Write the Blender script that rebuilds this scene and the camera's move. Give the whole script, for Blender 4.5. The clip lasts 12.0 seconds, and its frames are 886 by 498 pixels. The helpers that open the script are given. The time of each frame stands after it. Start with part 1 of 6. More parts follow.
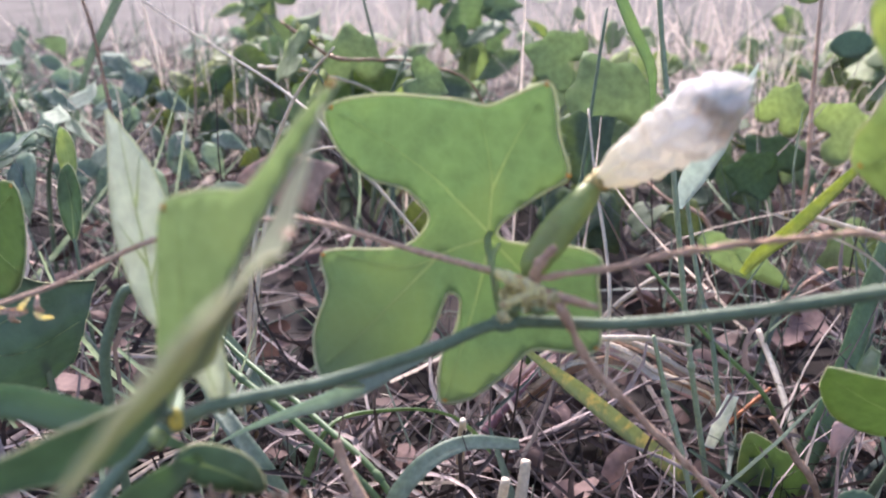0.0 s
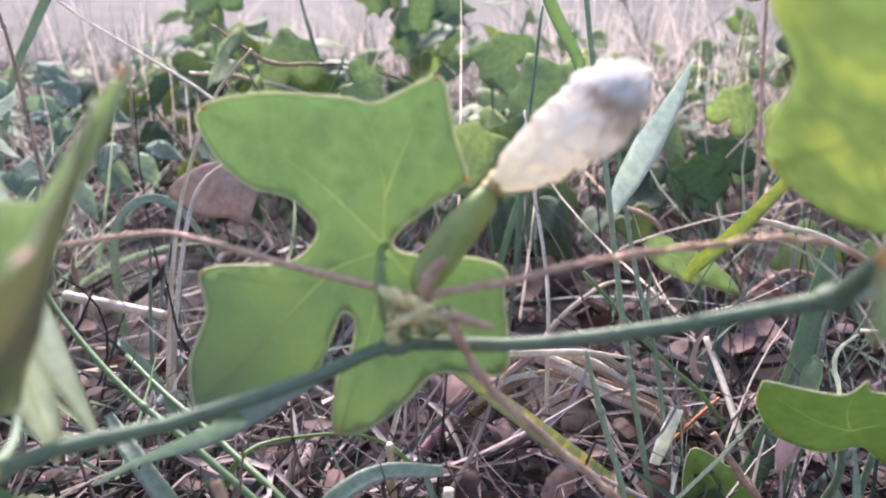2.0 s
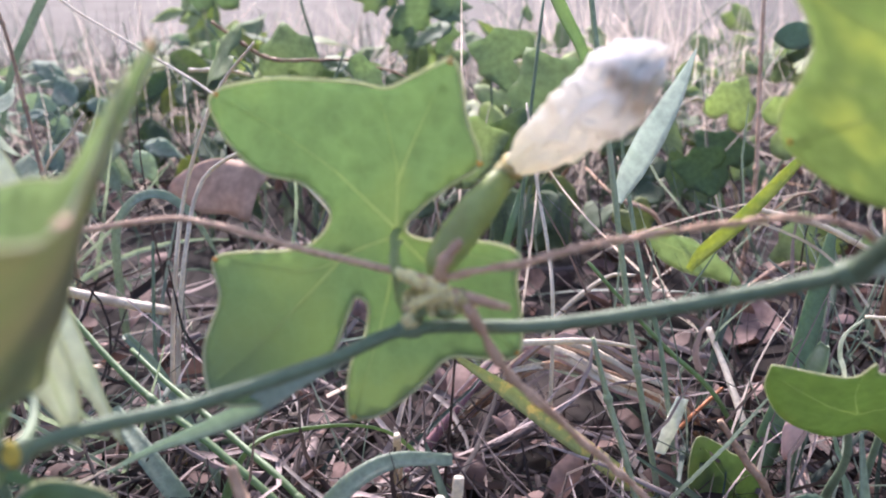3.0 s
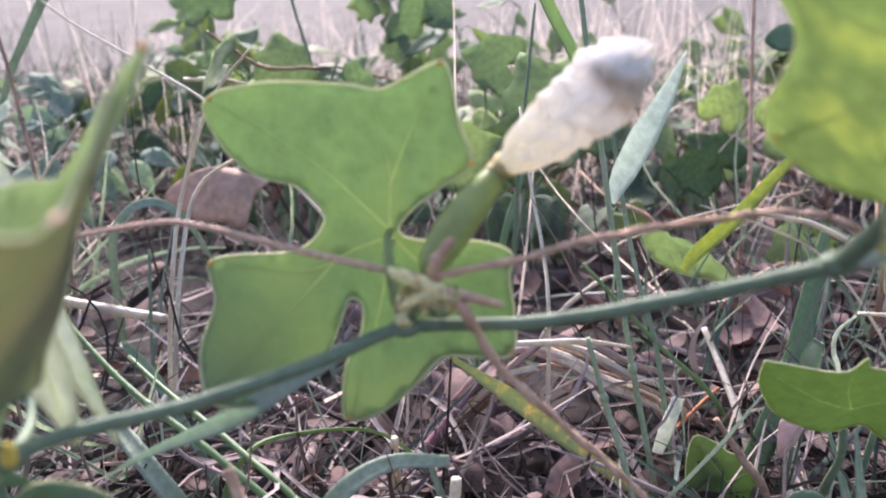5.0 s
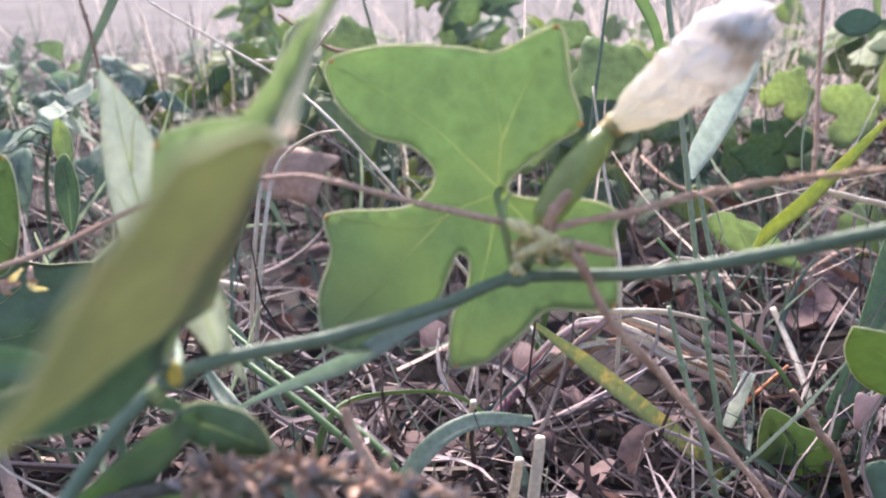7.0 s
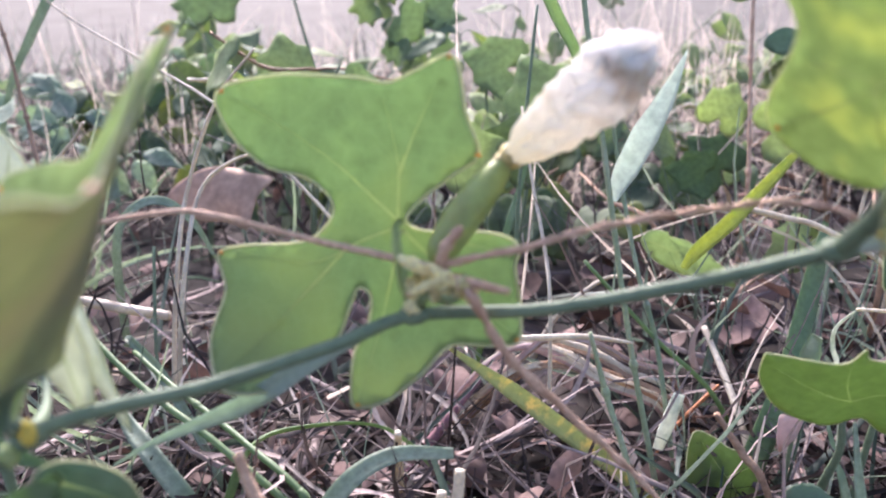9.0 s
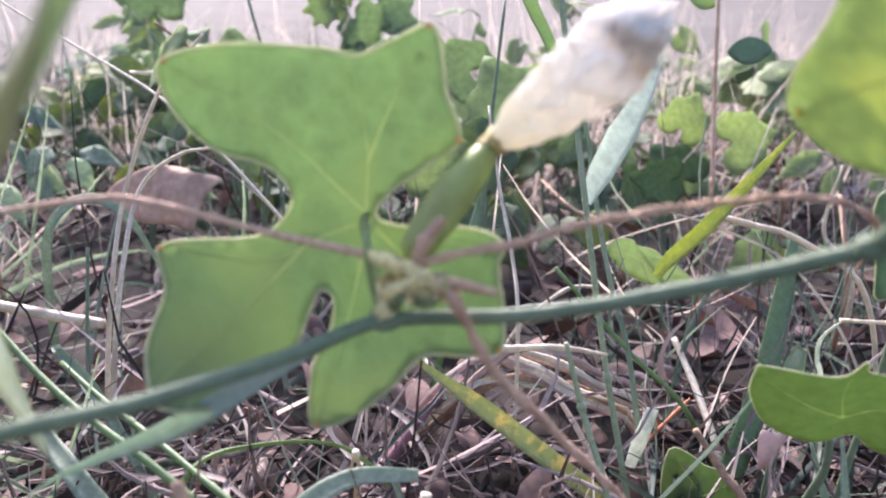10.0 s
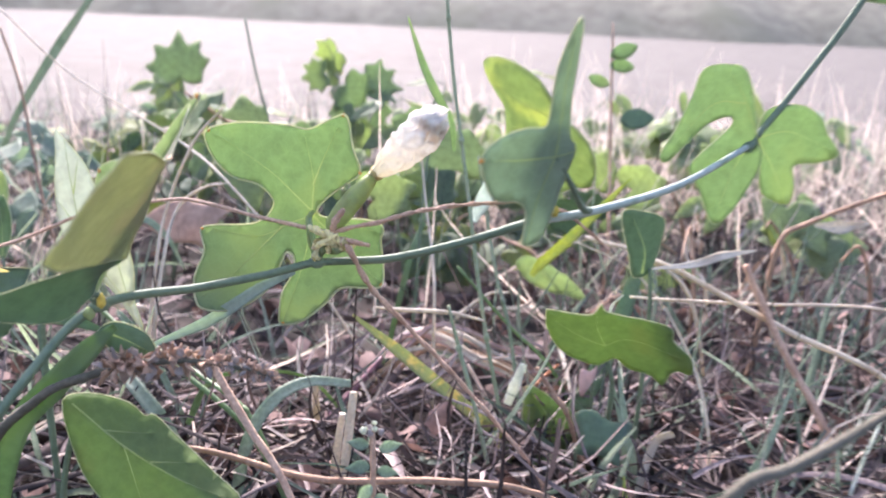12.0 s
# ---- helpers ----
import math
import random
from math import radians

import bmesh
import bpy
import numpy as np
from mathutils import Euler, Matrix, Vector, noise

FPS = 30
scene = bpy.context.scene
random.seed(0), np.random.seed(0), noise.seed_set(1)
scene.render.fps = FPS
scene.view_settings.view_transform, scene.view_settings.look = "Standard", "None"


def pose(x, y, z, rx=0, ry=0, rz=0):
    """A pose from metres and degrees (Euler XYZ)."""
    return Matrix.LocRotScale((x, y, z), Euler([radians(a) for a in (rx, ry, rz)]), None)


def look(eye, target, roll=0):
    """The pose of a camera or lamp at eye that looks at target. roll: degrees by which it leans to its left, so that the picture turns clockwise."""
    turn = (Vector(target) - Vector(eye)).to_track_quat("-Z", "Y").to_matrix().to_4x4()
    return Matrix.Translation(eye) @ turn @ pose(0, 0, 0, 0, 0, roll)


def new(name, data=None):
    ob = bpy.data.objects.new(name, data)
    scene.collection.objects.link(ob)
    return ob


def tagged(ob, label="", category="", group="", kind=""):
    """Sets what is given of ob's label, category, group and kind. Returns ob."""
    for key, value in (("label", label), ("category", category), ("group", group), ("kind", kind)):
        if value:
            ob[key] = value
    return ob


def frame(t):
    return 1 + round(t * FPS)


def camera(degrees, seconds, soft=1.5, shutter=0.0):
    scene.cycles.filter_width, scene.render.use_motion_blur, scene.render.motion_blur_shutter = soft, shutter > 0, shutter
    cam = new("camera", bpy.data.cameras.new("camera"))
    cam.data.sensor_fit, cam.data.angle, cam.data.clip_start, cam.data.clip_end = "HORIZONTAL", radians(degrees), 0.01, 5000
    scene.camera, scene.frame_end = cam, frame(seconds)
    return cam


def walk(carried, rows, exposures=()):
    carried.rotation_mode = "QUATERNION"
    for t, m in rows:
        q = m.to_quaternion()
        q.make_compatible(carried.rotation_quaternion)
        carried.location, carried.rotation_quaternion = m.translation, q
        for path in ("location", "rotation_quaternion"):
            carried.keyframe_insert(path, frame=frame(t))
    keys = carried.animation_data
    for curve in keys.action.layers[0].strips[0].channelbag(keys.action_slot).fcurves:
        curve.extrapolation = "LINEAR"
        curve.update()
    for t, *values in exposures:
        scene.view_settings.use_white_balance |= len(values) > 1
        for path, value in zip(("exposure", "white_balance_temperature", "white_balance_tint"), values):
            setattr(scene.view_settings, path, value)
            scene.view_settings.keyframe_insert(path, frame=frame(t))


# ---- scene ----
cam = camera(61.7, 12.0, soft=1.9, shutter=0.25)
PATH = [
    (0, (0.008, -0.013, 0.202), (-0.116, 1.798, -0.637), 0.6),
    (0.5, (0.006, 0.006, 0.188), (-0.078, 1.777, -0.738), -0.5),
    (1, (0.016, 0.011, 0.191), (-0.017, 1.833, -0.634), -0.7),
    (1.5, (0.026, 0.01, 0.194), (-0.015, 1.843, -0.605), -1.4),
    (2, (0.025, 0.004, 0.196), (-0.031, 1.828, -0.623), 0.3),
    (2.5, (0.019, 0.004, 0.192), (-0.022, 1.829, -0.625), -0.8),
    (3, (0.021, 0.002, 0.193), (-0.019, 1.828, -0.624), 0.1),
    (5, (0.022, 0.0, 0.192), (-0.012, 1.834, -0.605), -0.6),
    (5.5, (0.018, 0.0, 0.192), (-0.022, 1.836, -0.601), -0.8),
    (6, (0.023, -0.001, 0.193), (-0.038, 1.835, -0.598), -1.0),
    (6.5, (0.016, -0.005, 0.188), (-0.067, 1.828, -0.609), -0.3),
    (6.7, (0.011, -0.01, 0.188), (-0.119, 1.817, -0.615), -0.7),
    (8.3, (0.001, -0.014, 0.186), (-0.125, 1.792, -0.664), -0.9),
    (8.5, (0.002, -0.011, 0.186), (-0.109, 1.791, -0.675), -0.3),
    (9, (0.02, -0.004, 0.19), (-0.008, 1.836, -0.592), -0.3),
    (9.5, (0.024, -0.002, 0.188), (0.058, 1.852, -0.561), 1.8),
    (10, (0.015, 0.012, 0.18), (0.123, 1.863, -0.569), 2.0),
    (10.5, (0.011, 0.009, 0.181), (0.08, 1.851, -0.594), 0.8),
    (11, (0.018, 0.001, 0.189), (0.098, 1.856, -0.553), 1.3),
    (11.5, (0.029, -0.024, 0.19), (0.091, 1.843, -0.523), 1.6),
    (11.7, (0.034, -0.053, 0.192), (0.094, 1.824, -0.496), 2.3),
    (12, (0.043, -0.116, 0.205), (0.14, 1.784, -0.413), 2.7),
]
EXPOSURE = [(t, stops, kelvin, 25) for t, stops, kelvin in [(0.0, 1.68, 6100), (1.0, 1.8, 6100), (2.5, 1.78, 6100), (5.0, 1.73, 6100), (5.5, 1.73, 6100), (6.7, 1.76, 6100), (8.4, 2.08, 6150), (9.0, 1.9, 6100), (9.5, 1.85, 6100), (10.0, 1.9, 6100), (10.5, 1.79, 6100), (11.2, 1.79, 6150), (11.7, 2.1, 6200), (12.0, 2.19, 6200)]]
walk(cam, [(t, look(eye, target, roll)) for t, eye, target, roll in PATH], EXPOSURE)

# ---- lens focus: a small phone aperture, focused on the plants behind the vine ----
cam.data.dof.use_dof = True
cam.data.dof.focus_distance = 0.268
cam.data.dof.aperture_fstop = 12.5

# ---- world and sun: hazy morning, the sun low behind the plants ----
world = bpy.data.worlds.new("sky")
scene.world = world
world.use_nodes = True
wn = world.node_tree
sky = wn.nodes.new("ShaderNodeTexSky")
sky.sky_type, sky.sun_disc = "NISHITA", False
sky.sun_elevation, sky.sun_rotation = radians(37), radians(-15)
sky.dust_density, sky.air_density = 3.0, 1.2
wn.nodes["Background"].inputs["Strength"].default_value = 0.106
wn.links.new(sky.outputs[0], wn.nodes["Background"].inputs["Color"])
sun = new("sun", bpy.data.lights.new("sun", "SUN"))
sun.data.energy, sun.data.angle, sun.data.color = 3.5, radians(11), (1.0, 0.94, 0.86)
sun.matrix_world = look((-0.2, 0.77, 0.6), (0, 0, 0))


# ---- materials ----
def material(name, base, vary=0.25, scale=60.0, rough=0.6, through_light=0.0, relief=0.15, metal=0.0, second=None, patch_scale=12.0, network=0.0, island=0.0, per_object=0.0, spec=0.4, patch_cut=0.5, tint=None, glow=(1.8, 1.7, 0.75)):
    """A natural surface: base colour broken up at two scales, fine relief, and light that shines through thin tissue."""
    m = bpy.data.materials.new(name)
    m.use_nodes = True
    nt = m.node_tree
    n, l = nt.nodes, nt.links
    bsdf, out = n["Principled BSDF"], n["Material Output"]
    co = n.new("ShaderNodeTexCoord")
    fine = n.new("ShaderNodeTexNoise")
    fine.inputs["Scale"].default_value, fine.inputs["Detail"].default_value = scale, 6.0
    l.new(co.outputs["Object"], fine.inputs["Vector"])
    coarse = n.new("ShaderNodeTexNoise")
    coarse.inputs["Scale"].default_value, coarse.inputs["Detail"].default_value = patch_scale, 3.0
    l.new(co.outputs["Object"], coarse.inputs["Vector"])
    dark = tuple(c * (1 - vary) for c in base)
    light = tuple(min(1.0, c * (1 + vary)) for c in base)
    ramp = n.new("ShaderNodeValToRGB")
    ramp.color_ramp.elements[0].position, ramp.color_ramp.elements[1].position = 0.3, 0.7
    ramp.color_ramp.elements[0].color, ramp.color_ramp.elements[1].color = (*dark, 1), (*light, 1)
    l.new(fine.outputs["Fac"], ramp.inputs["Fac"])
    colour = ramp.outputs["Color"]
    cut = n.new("ShaderNodeMapRange")
    cut.inputs["From Min"].default_value, cut.inputs["From Max"].default_value = patch_cut, patch_cut + 0.16
    l.new(coarse.outputs["Fac"], cut.inputs["Value"])
    mix = n.new("ShaderNodeMix")
    mix.data_type = "RGBA"
    l.new(cut.outputs["Result"], mix.inputs["Factor"])
    l.new(colour, mix.inputs["A"])
    mix.inputs["B"].default_value = (*(second or tuple(c * 0.8 for c in base)), 1)
    colour = mix.outputs["Result"]
    if network:
        net = n.new("ShaderNodeTexVoronoi")
        net.feature = "DISTANCE_TO_EDGE"
        net.inputs["Scale"].default_value = network
        l.new(co.outputs["Object"], net.inputs["Vector"])
        line = n.new("ShaderNodeMapRange")
        line.inputs["From Min"].default_value, line.inputs["From Max"].default_value = 0.0, 0.09
        line.inputs["To Min"].default_value, line.inputs["To Max"].default_value = 0.16, 0.0
        l.new(net.outputs["Distance"], line.inputs["Value"])
        veins = n.new("ShaderNodeMix")
        veins.data_type = "RGBA"
        l.new(line.outputs["Result"], veins.inputs["Factor"])
        l.new(colour, veins.inputs["A"])
        veins.inputs["B"].default_value = (*tuple(min(1, c * 1.35 + 0.015) for c in base), 1)
        colour = veins.outputs["Result"]
    if island or per_object:
        if island:
            rnd = n.new("ShaderNodeNewGeometry").outputs["Random Per Island"]
        else:
            rnd = n.new("ShaderNodeObjectInfo").outputs["Random"]
        hue = n.new("ShaderNodeValToRGB")
        stops = tint or ((0.55, 0.55, 0.55), (1.0, 1.0, 1.0), (1.5, 1.45, 1.4))
        hue.color_ramp.elements[0].color, hue.color_ramp.elements[1].color = (*[c / 2 for c in stops[0]], 1), (*[c / 2 for c in stops[-1]], 1)
        for k, c in enumerate(stops[1:-1]):
            hue.color_ramp.elements.new((k + 1) / (len(stops) - 1)).color = (*[v / 2 for v in c], 1)
        l.new(rnd, hue.inputs["Fac"])
        mul = n.new("ShaderNodeVectorMath")
        mul.operation = "MULTIPLY"
        l.new(colour, mul.inputs[0])
        l.new(hue.outputs["Color"], mul.inputs[1])
        twice = n.new("ShaderNodeVectorMath")
        twice.operation = "SCALE"
        twice.inputs["Scale"].default_value = 2.0
        l.new(mul.outputs["Vector"], twice.inputs[0])
        colour = twice.outputs["Vector"]
    l.new(colour, bsdf.inputs["Base Color"])
    bsdf.inputs["Roughness"].default_value = rough
    bsdf.inputs["Metallic"].default_value = metal
    bsdf.inputs["Specular IOR Level"].default_value = spec
    if relief:
        bump = n.new("ShaderNodeBump")
        bump.inputs["Strength"].default_value, bump.inputs["Distance"].default_value = relief, 0.001
        l.new(fine.outputs["Fac"], bump.inputs["Height"])
        l.new(bump.outputs["Normal"], bsdf.inputs["Normal"])
    if through_light:
        trans = n.new("ShaderNodeBsdfTranslucent")
        warm = n.new("ShaderNodeVectorMath")
        warm.operation = "MULTIPLY"
        warm.inputs[1].default_value = glow
        l.new(colour, warm.inputs[0])
        l.new(warm.outputs["Vector"], trans.inputs["Color"])
        both = n.new("ShaderNodeMixShader")
        both.inputs["Fac"].default_value = through_light
        l.new(bsdf.outputs["BSDF"], both.inputs[1])
        l.new(trans.outputs["BSDF"], both.inputs[2])
        l.new(both.outputs["Shader"], out.inputs["Surface"])
    return m


LEAF = material("gourd leaf", (0.215, 0.282, 0.17), 0.11, 300, 0.62, 0.55, 0.15, network=260, second=(0.265, 0.322, 0.176), patch_scale=32, glow=(1.58, 1.63, 1.35), spec=0.25)
# Yellow-green tone and paler blotches carry sunlight shining through the leaf.
LEAF_YELLOW = material("sun-blotched leaf", (0.25, 0.31, 0.175), 0.12, 300, 0.65, 0.55, 0.2, network=260, second=(0.37, 0.41, 0.2), patch_scale=75, patch_cut=0.52, glow=(1.7, 1.7, 1.35), spec=0.2)
# Olive partly because the underside lies in shade; that shade is in the colour.
LEAF_OLIVE = material("shaded leaf underside", (0.272, 0.304, 0.2), 0.14, 260, 0.45, 0.51, 0.25, network=220, second=(0.278, 0.28, 0.205), patch_scale=40, glow=(1.38, 1.33, 1.1), spec=0.65)
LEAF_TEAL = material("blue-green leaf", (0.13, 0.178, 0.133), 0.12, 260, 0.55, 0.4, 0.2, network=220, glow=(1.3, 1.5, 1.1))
LEAF_GREY = material("grey-green leaf", (0.25, 0.305, 0.24), 0.12, 260, 0.5, 0.45, 0.2, network=220, second=(0.21, 0.265, 0.2), patch_scale=50, glow=(1.3, 1.4, 1.1))
LEAF_SAGE = material("sage weed leaf", (0.28, 0.34, 0.27), 0.2, 200, 0.7, 0.5, 0.25, network=150, per_object=1, tint=((0.7, 0.75, 0.8), (1, 1, 1), (1.4, 1.35, 1.3)), glow=(1.3, 1.35, 1.1))
# Lighter copy of the gourd leaf; on the folded half it stands for sunlight.
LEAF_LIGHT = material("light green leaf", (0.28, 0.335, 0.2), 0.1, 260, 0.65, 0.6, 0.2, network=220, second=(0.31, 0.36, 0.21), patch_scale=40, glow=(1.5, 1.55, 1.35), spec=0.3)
LEAF_PALE = material("pale leaf", (0.6, 0.63, 0.55), 0.1, 260, 0.6, 0.45, 0.2, network=160, second=(0.52, 0.57, 0.45), patch_scale=60, glow=(1.15, 1.15, 1.0))
# Darker copy of the bright weed leaf; shade among the weeds is in its colour.
LEAF_DARK = material("weed leaf in painted shade", (0.14, 0.185, 0.12), 0.2, 200, 0.68, 0.5, 0.25, network=150, per_object=1, tint=((0.6, 0.7, 0.68), (1, 1, 1), (1.6, 1.4, 1.0)))
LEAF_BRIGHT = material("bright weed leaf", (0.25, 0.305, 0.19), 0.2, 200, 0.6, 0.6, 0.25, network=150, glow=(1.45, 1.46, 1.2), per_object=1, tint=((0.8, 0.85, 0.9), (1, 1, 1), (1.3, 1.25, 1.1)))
VEIN = material("leaf vein", (0.33, 0.39, 0.24), 0.1, 400, 0.6, 0.58, 0.05, glow=(1.6, 1.55, 1.25), spec=0.2)
# Paler than the blade, so rim light on leaf edges is in the colour.
RIM_LIGHT = material("leaf rim light", (0.58, 0.6, 0.45), 0.1, 400, 0.6, 0.6, 0.05, glow=(1.3, 1.3, 1.1))
ORANGE = material("orange leaf tip", (0.7, 0.36, 0.1), 0.2, 900, 0.6, 0.2, 0.1)
YELLOW_BUD = material("yellow bud", (0.55, 0.45, 0.1), 0.2, 900, 0.6, 0.2, 0.1)
STEM = material("green stem", (0.125, 0.172, 0.108), 0.18, 500, 0.62, 0.0, 0.3, second=(0.16, 0.21, 0.135), patch_scale=60)
# Paler copy of the green stem; sun glare along it is put into the colour.
STEM_PALE = material("sunlit pale stem", (0.36, 0.41, 0.35), 0.18, 500, 0.6, 0.0, 0.3, second=(0.24, 0.3, 0.22), patch_scale=90)
TENDRIL = material("dry tendril", (0.54, 0.35, 0.25), 0.25, 900, 0.75, 0.0, 0.6, second=(0.42, 0.25, 0.17), patch_scale=120)
STRAW_PALE = material("pale straw", (0.58, 0.52, 0.44), 0.2, 700, 0.6, 0.15, 0.4, second=(0.44, 0.37, 0.3), patch_scale=60)
STRAW_BROWN = material("brown straw", (0.34, 0.22, 0.15), 0.3, 600, 0.75, 0.1, 0.5, second=(0.22, 0.13, 0.09), patch_scale=60)
SPIKE_STEM = material("dark dry stem", (0.11, 0.1, 0.075), 0.25, 600, 0.85, 0.0, 0.4, second=(0.075, 0.07, 0.05), patch_scale=90)
PINK_SCRAP = material("pinkish dead leaf", (0.52, 0.4, 0.38), 0.15, 300, 0.75, 0.3, 0.3, second=(0.42, 0.3, 0.28), patch_scale=90, glow=(1.1, 1.0, 1.0))
ORANGE_STEM = material("orange-red stem", (0.42, 0.16, 0.07), 0.25, 600, 0.65, 0.0, 0.3)
PURPLE = material("purple stalk", (0.24, 0.12, 0.14), 0.25, 600, 0.6, 0.0, 0.3)
STALK = material("pale grass stalk", (0.24, 0.29, 0.17), 0.2, 600, 0.55, 0.0, 0.3, second=(0.3, 0.33, 0.22), patch_scale=80)
# Darker gourd leaf: the lack of sun through it is put into the colour.
LEAF_DEEP = material("deep green leaf", (0.168, 0.222, 0.1), 0.1, 300, 0.6, 0.5, 0.2, network=260, second=(0.19, 0.225, 0.1), patch_scale=45, glow=(1.4, 1.5, 1.2), spec=0.2)
SCRAP_WHITE = material("bleached blade", (0.8, 0.82, 0.74), 0.12, 500, 0.6, 0.3, 0.2, second=(0.5, 0.55, 0.46), patch_scale=150, glow=(1.1, 1.1, 1.0))
BLADE = material("grass blade", (0.15, 0.22, 0.11), 0.15, 400, 0.45, 0.35, 0.2, second=(0.18, 0.25, 0.135), patch_scale=40, glow=(1.5, 1.6, 1.1))
BLADE_PALE = material("pale grass blade", (0.29, 0.34, 0.26), 0.2, 500, 0.55, 0.3, 0.2, second=(0.21, 0.27, 0.19), patch_scale=70, glow=(1.2, 1.3, 1.0))
BLADE_TEAL = material("blue-green grass blade", (0.36, 0.42, 0.38), 0.12, 400, 0.4, 0.42, 0.15, second=(0.42, 0.48, 0.43), patch_scale=40, glow=(1.3, 1.4, 1.1))
BLADE_SKY = material("pale blue-green blade", (0.6, 0.64, 0.6), 0.15, 400, 0.4, 0.55, 0.15, second=(0.48, 0.53, 0.48), patch_scale=60, glow=(1.15, 1.2, 1.1))
BLADE_LIME = material("lime grass blade", (0.31, 0.36, 0.12), 0.15, 400, 0.5, 0.45, 0.2, second=(0.25, 0.32, 0.11), patch_scale=90)
BLADE_SPOT = material("rust-spotted blade", (0.33, 0.36, 0.17), 0.12, 400, 0.6, 0.3, 0.2, second=(0.62, 0.52, 0.22), patch_scale=260, patch_cut=0.5, glow=(1.5, 1.5, 1.0))
FRUIT = material("young gourd", (0.32, 0.38, 0.15), 0.12, 300, 0.4, 0.32, 0.1, second=(0.29, 0.31, 0.12), patch_scale=120)
# Tan second tone paints the beige shade of the flower's folds as patches.
PETAL = material("wilted petal", (0.84, 0.82, 0.79), 0.05, 300, 0.8, 0.5, 0.35, second=(0.66, 0.55, 0.44), patch_scale=120, patch_cut=0.52, glow=(1.05, 1.04, 1.03))


def cream_base():
    """The lower third of the shrivelled flower is cream-yellow, the mouth white."""
    n, l = PETAL.node_tree.nodes, PETAL.node_tree.links
    bsdf = n["Principled BSDF"]
    white = bsdf.inputs["Base Color"].links[0].from_socket
    along = n.new("ShaderNodeVectorMath")
    along.operation = "DOT_PRODUCT"
    along.inputs[1].default_value = (0.65, -0.36, 0.67)
    l.new(n.new("ShaderNodeTexCoord").outputs["Object"], along.inputs[0])
    far = n.new("ShaderNodeMapRange")
    far.inputs["From Min"].default_value, far.inputs["From Max"].default_value = 0.028, 0.056
    l.new(along.outputs["Value"], far.inputs["Value"])
    mix = n.new("ShaderNodeMix")
    mix.data_type = "RGBA"
    l.new(far.outputs["Result"], mix.inputs["Factor"])
    mix.inputs["A"].default_value = (0.78, 0.75, 0.6, 1)
    l.new(white, mix.inputs["B"])
    for link in list(white.links):
        if link.to_node != mix:
            l.new(mix.outputs["Result"], link.to_socket)


cream_base()
BUD = material("dry node scales", (0.86, 0.78, 0.46), 0.2, 900, 0.7, 0.35, 0.4, second=(0.6, 0.48, 0.3), patch_scale=300, patch_cut=0.55, glow=(1.3, 1.25, 1.0))
CALYX = material("dry calyx", (0.5, 0.42, 0.2), 0.3, 700, 0.7, 0.2, 0.4)
# Near-black tints in both litters put the shade between straws into the colour.
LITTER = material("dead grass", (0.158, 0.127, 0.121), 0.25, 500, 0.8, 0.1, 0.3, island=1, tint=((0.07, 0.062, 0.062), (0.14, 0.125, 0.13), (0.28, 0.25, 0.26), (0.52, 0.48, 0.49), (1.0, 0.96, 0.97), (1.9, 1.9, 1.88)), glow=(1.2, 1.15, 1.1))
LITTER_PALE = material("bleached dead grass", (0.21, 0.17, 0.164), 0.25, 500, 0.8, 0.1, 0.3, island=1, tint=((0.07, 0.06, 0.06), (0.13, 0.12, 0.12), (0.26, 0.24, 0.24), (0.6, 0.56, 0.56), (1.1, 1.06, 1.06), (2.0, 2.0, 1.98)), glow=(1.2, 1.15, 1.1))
GRASS = material("fine grass", (0.152, 0.186, 0.155), 0.2, 500, 0.5, 0.4, 0.1, island=1, tint=((0.3, 0.36, 0.36), (0.5, 0.58, 0.58), (0.8, 0.85, 0.9), (1.5, 1.45, 1.4)), glow=(1.15, 1.2, 1.05))
SEEDS = material("dry seed heads", (0.6, 0.525, 0.49), 0.2, 500, 0.8, 0.4, 0.2, island=1, glow=(1.2, 1.2, 1.1))
SCRAP_GREY = material("greyed bracts", (0.34, 0.29, 0.27), 0.2, 400, 0.8, 0.2, 0.3, glow=(1.2, 1.1, 1.0))
BROWN_LEAF = material("dead leaf", (0.5, 0.34, 0.26), 0.2, 200, 0.75, 0.2, 0.3, second=(0.32, 0.21, 0.16), patch_scale=40, glow=(1.2, 1.1, 0.9))
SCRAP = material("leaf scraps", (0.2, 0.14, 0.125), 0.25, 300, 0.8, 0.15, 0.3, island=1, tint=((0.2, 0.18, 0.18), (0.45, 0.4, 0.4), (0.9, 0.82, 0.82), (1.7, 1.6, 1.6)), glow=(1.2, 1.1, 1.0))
DEW = bpy.data.materials.new("water drop")
DEW.use_nodes = True
DEW.node_tree.nodes["Principled BSDF"].inputs["Transmission Weight"].default_value = 1.0
DEW.node_tree.nodes["Principled BSDF"].inputs["Roughness"].default_value = 0.0
DEW.node_tree.nodes["Principled BSDF"].inputs["IOR"].default_value = 1.33
BANK = material("grassy bank", (0.12, 0.119, 0.092), 0.3, 5, 0.95, 0.0, 0.4, second=(0.094, 0.101, 0.07), patch_scale=0.9)


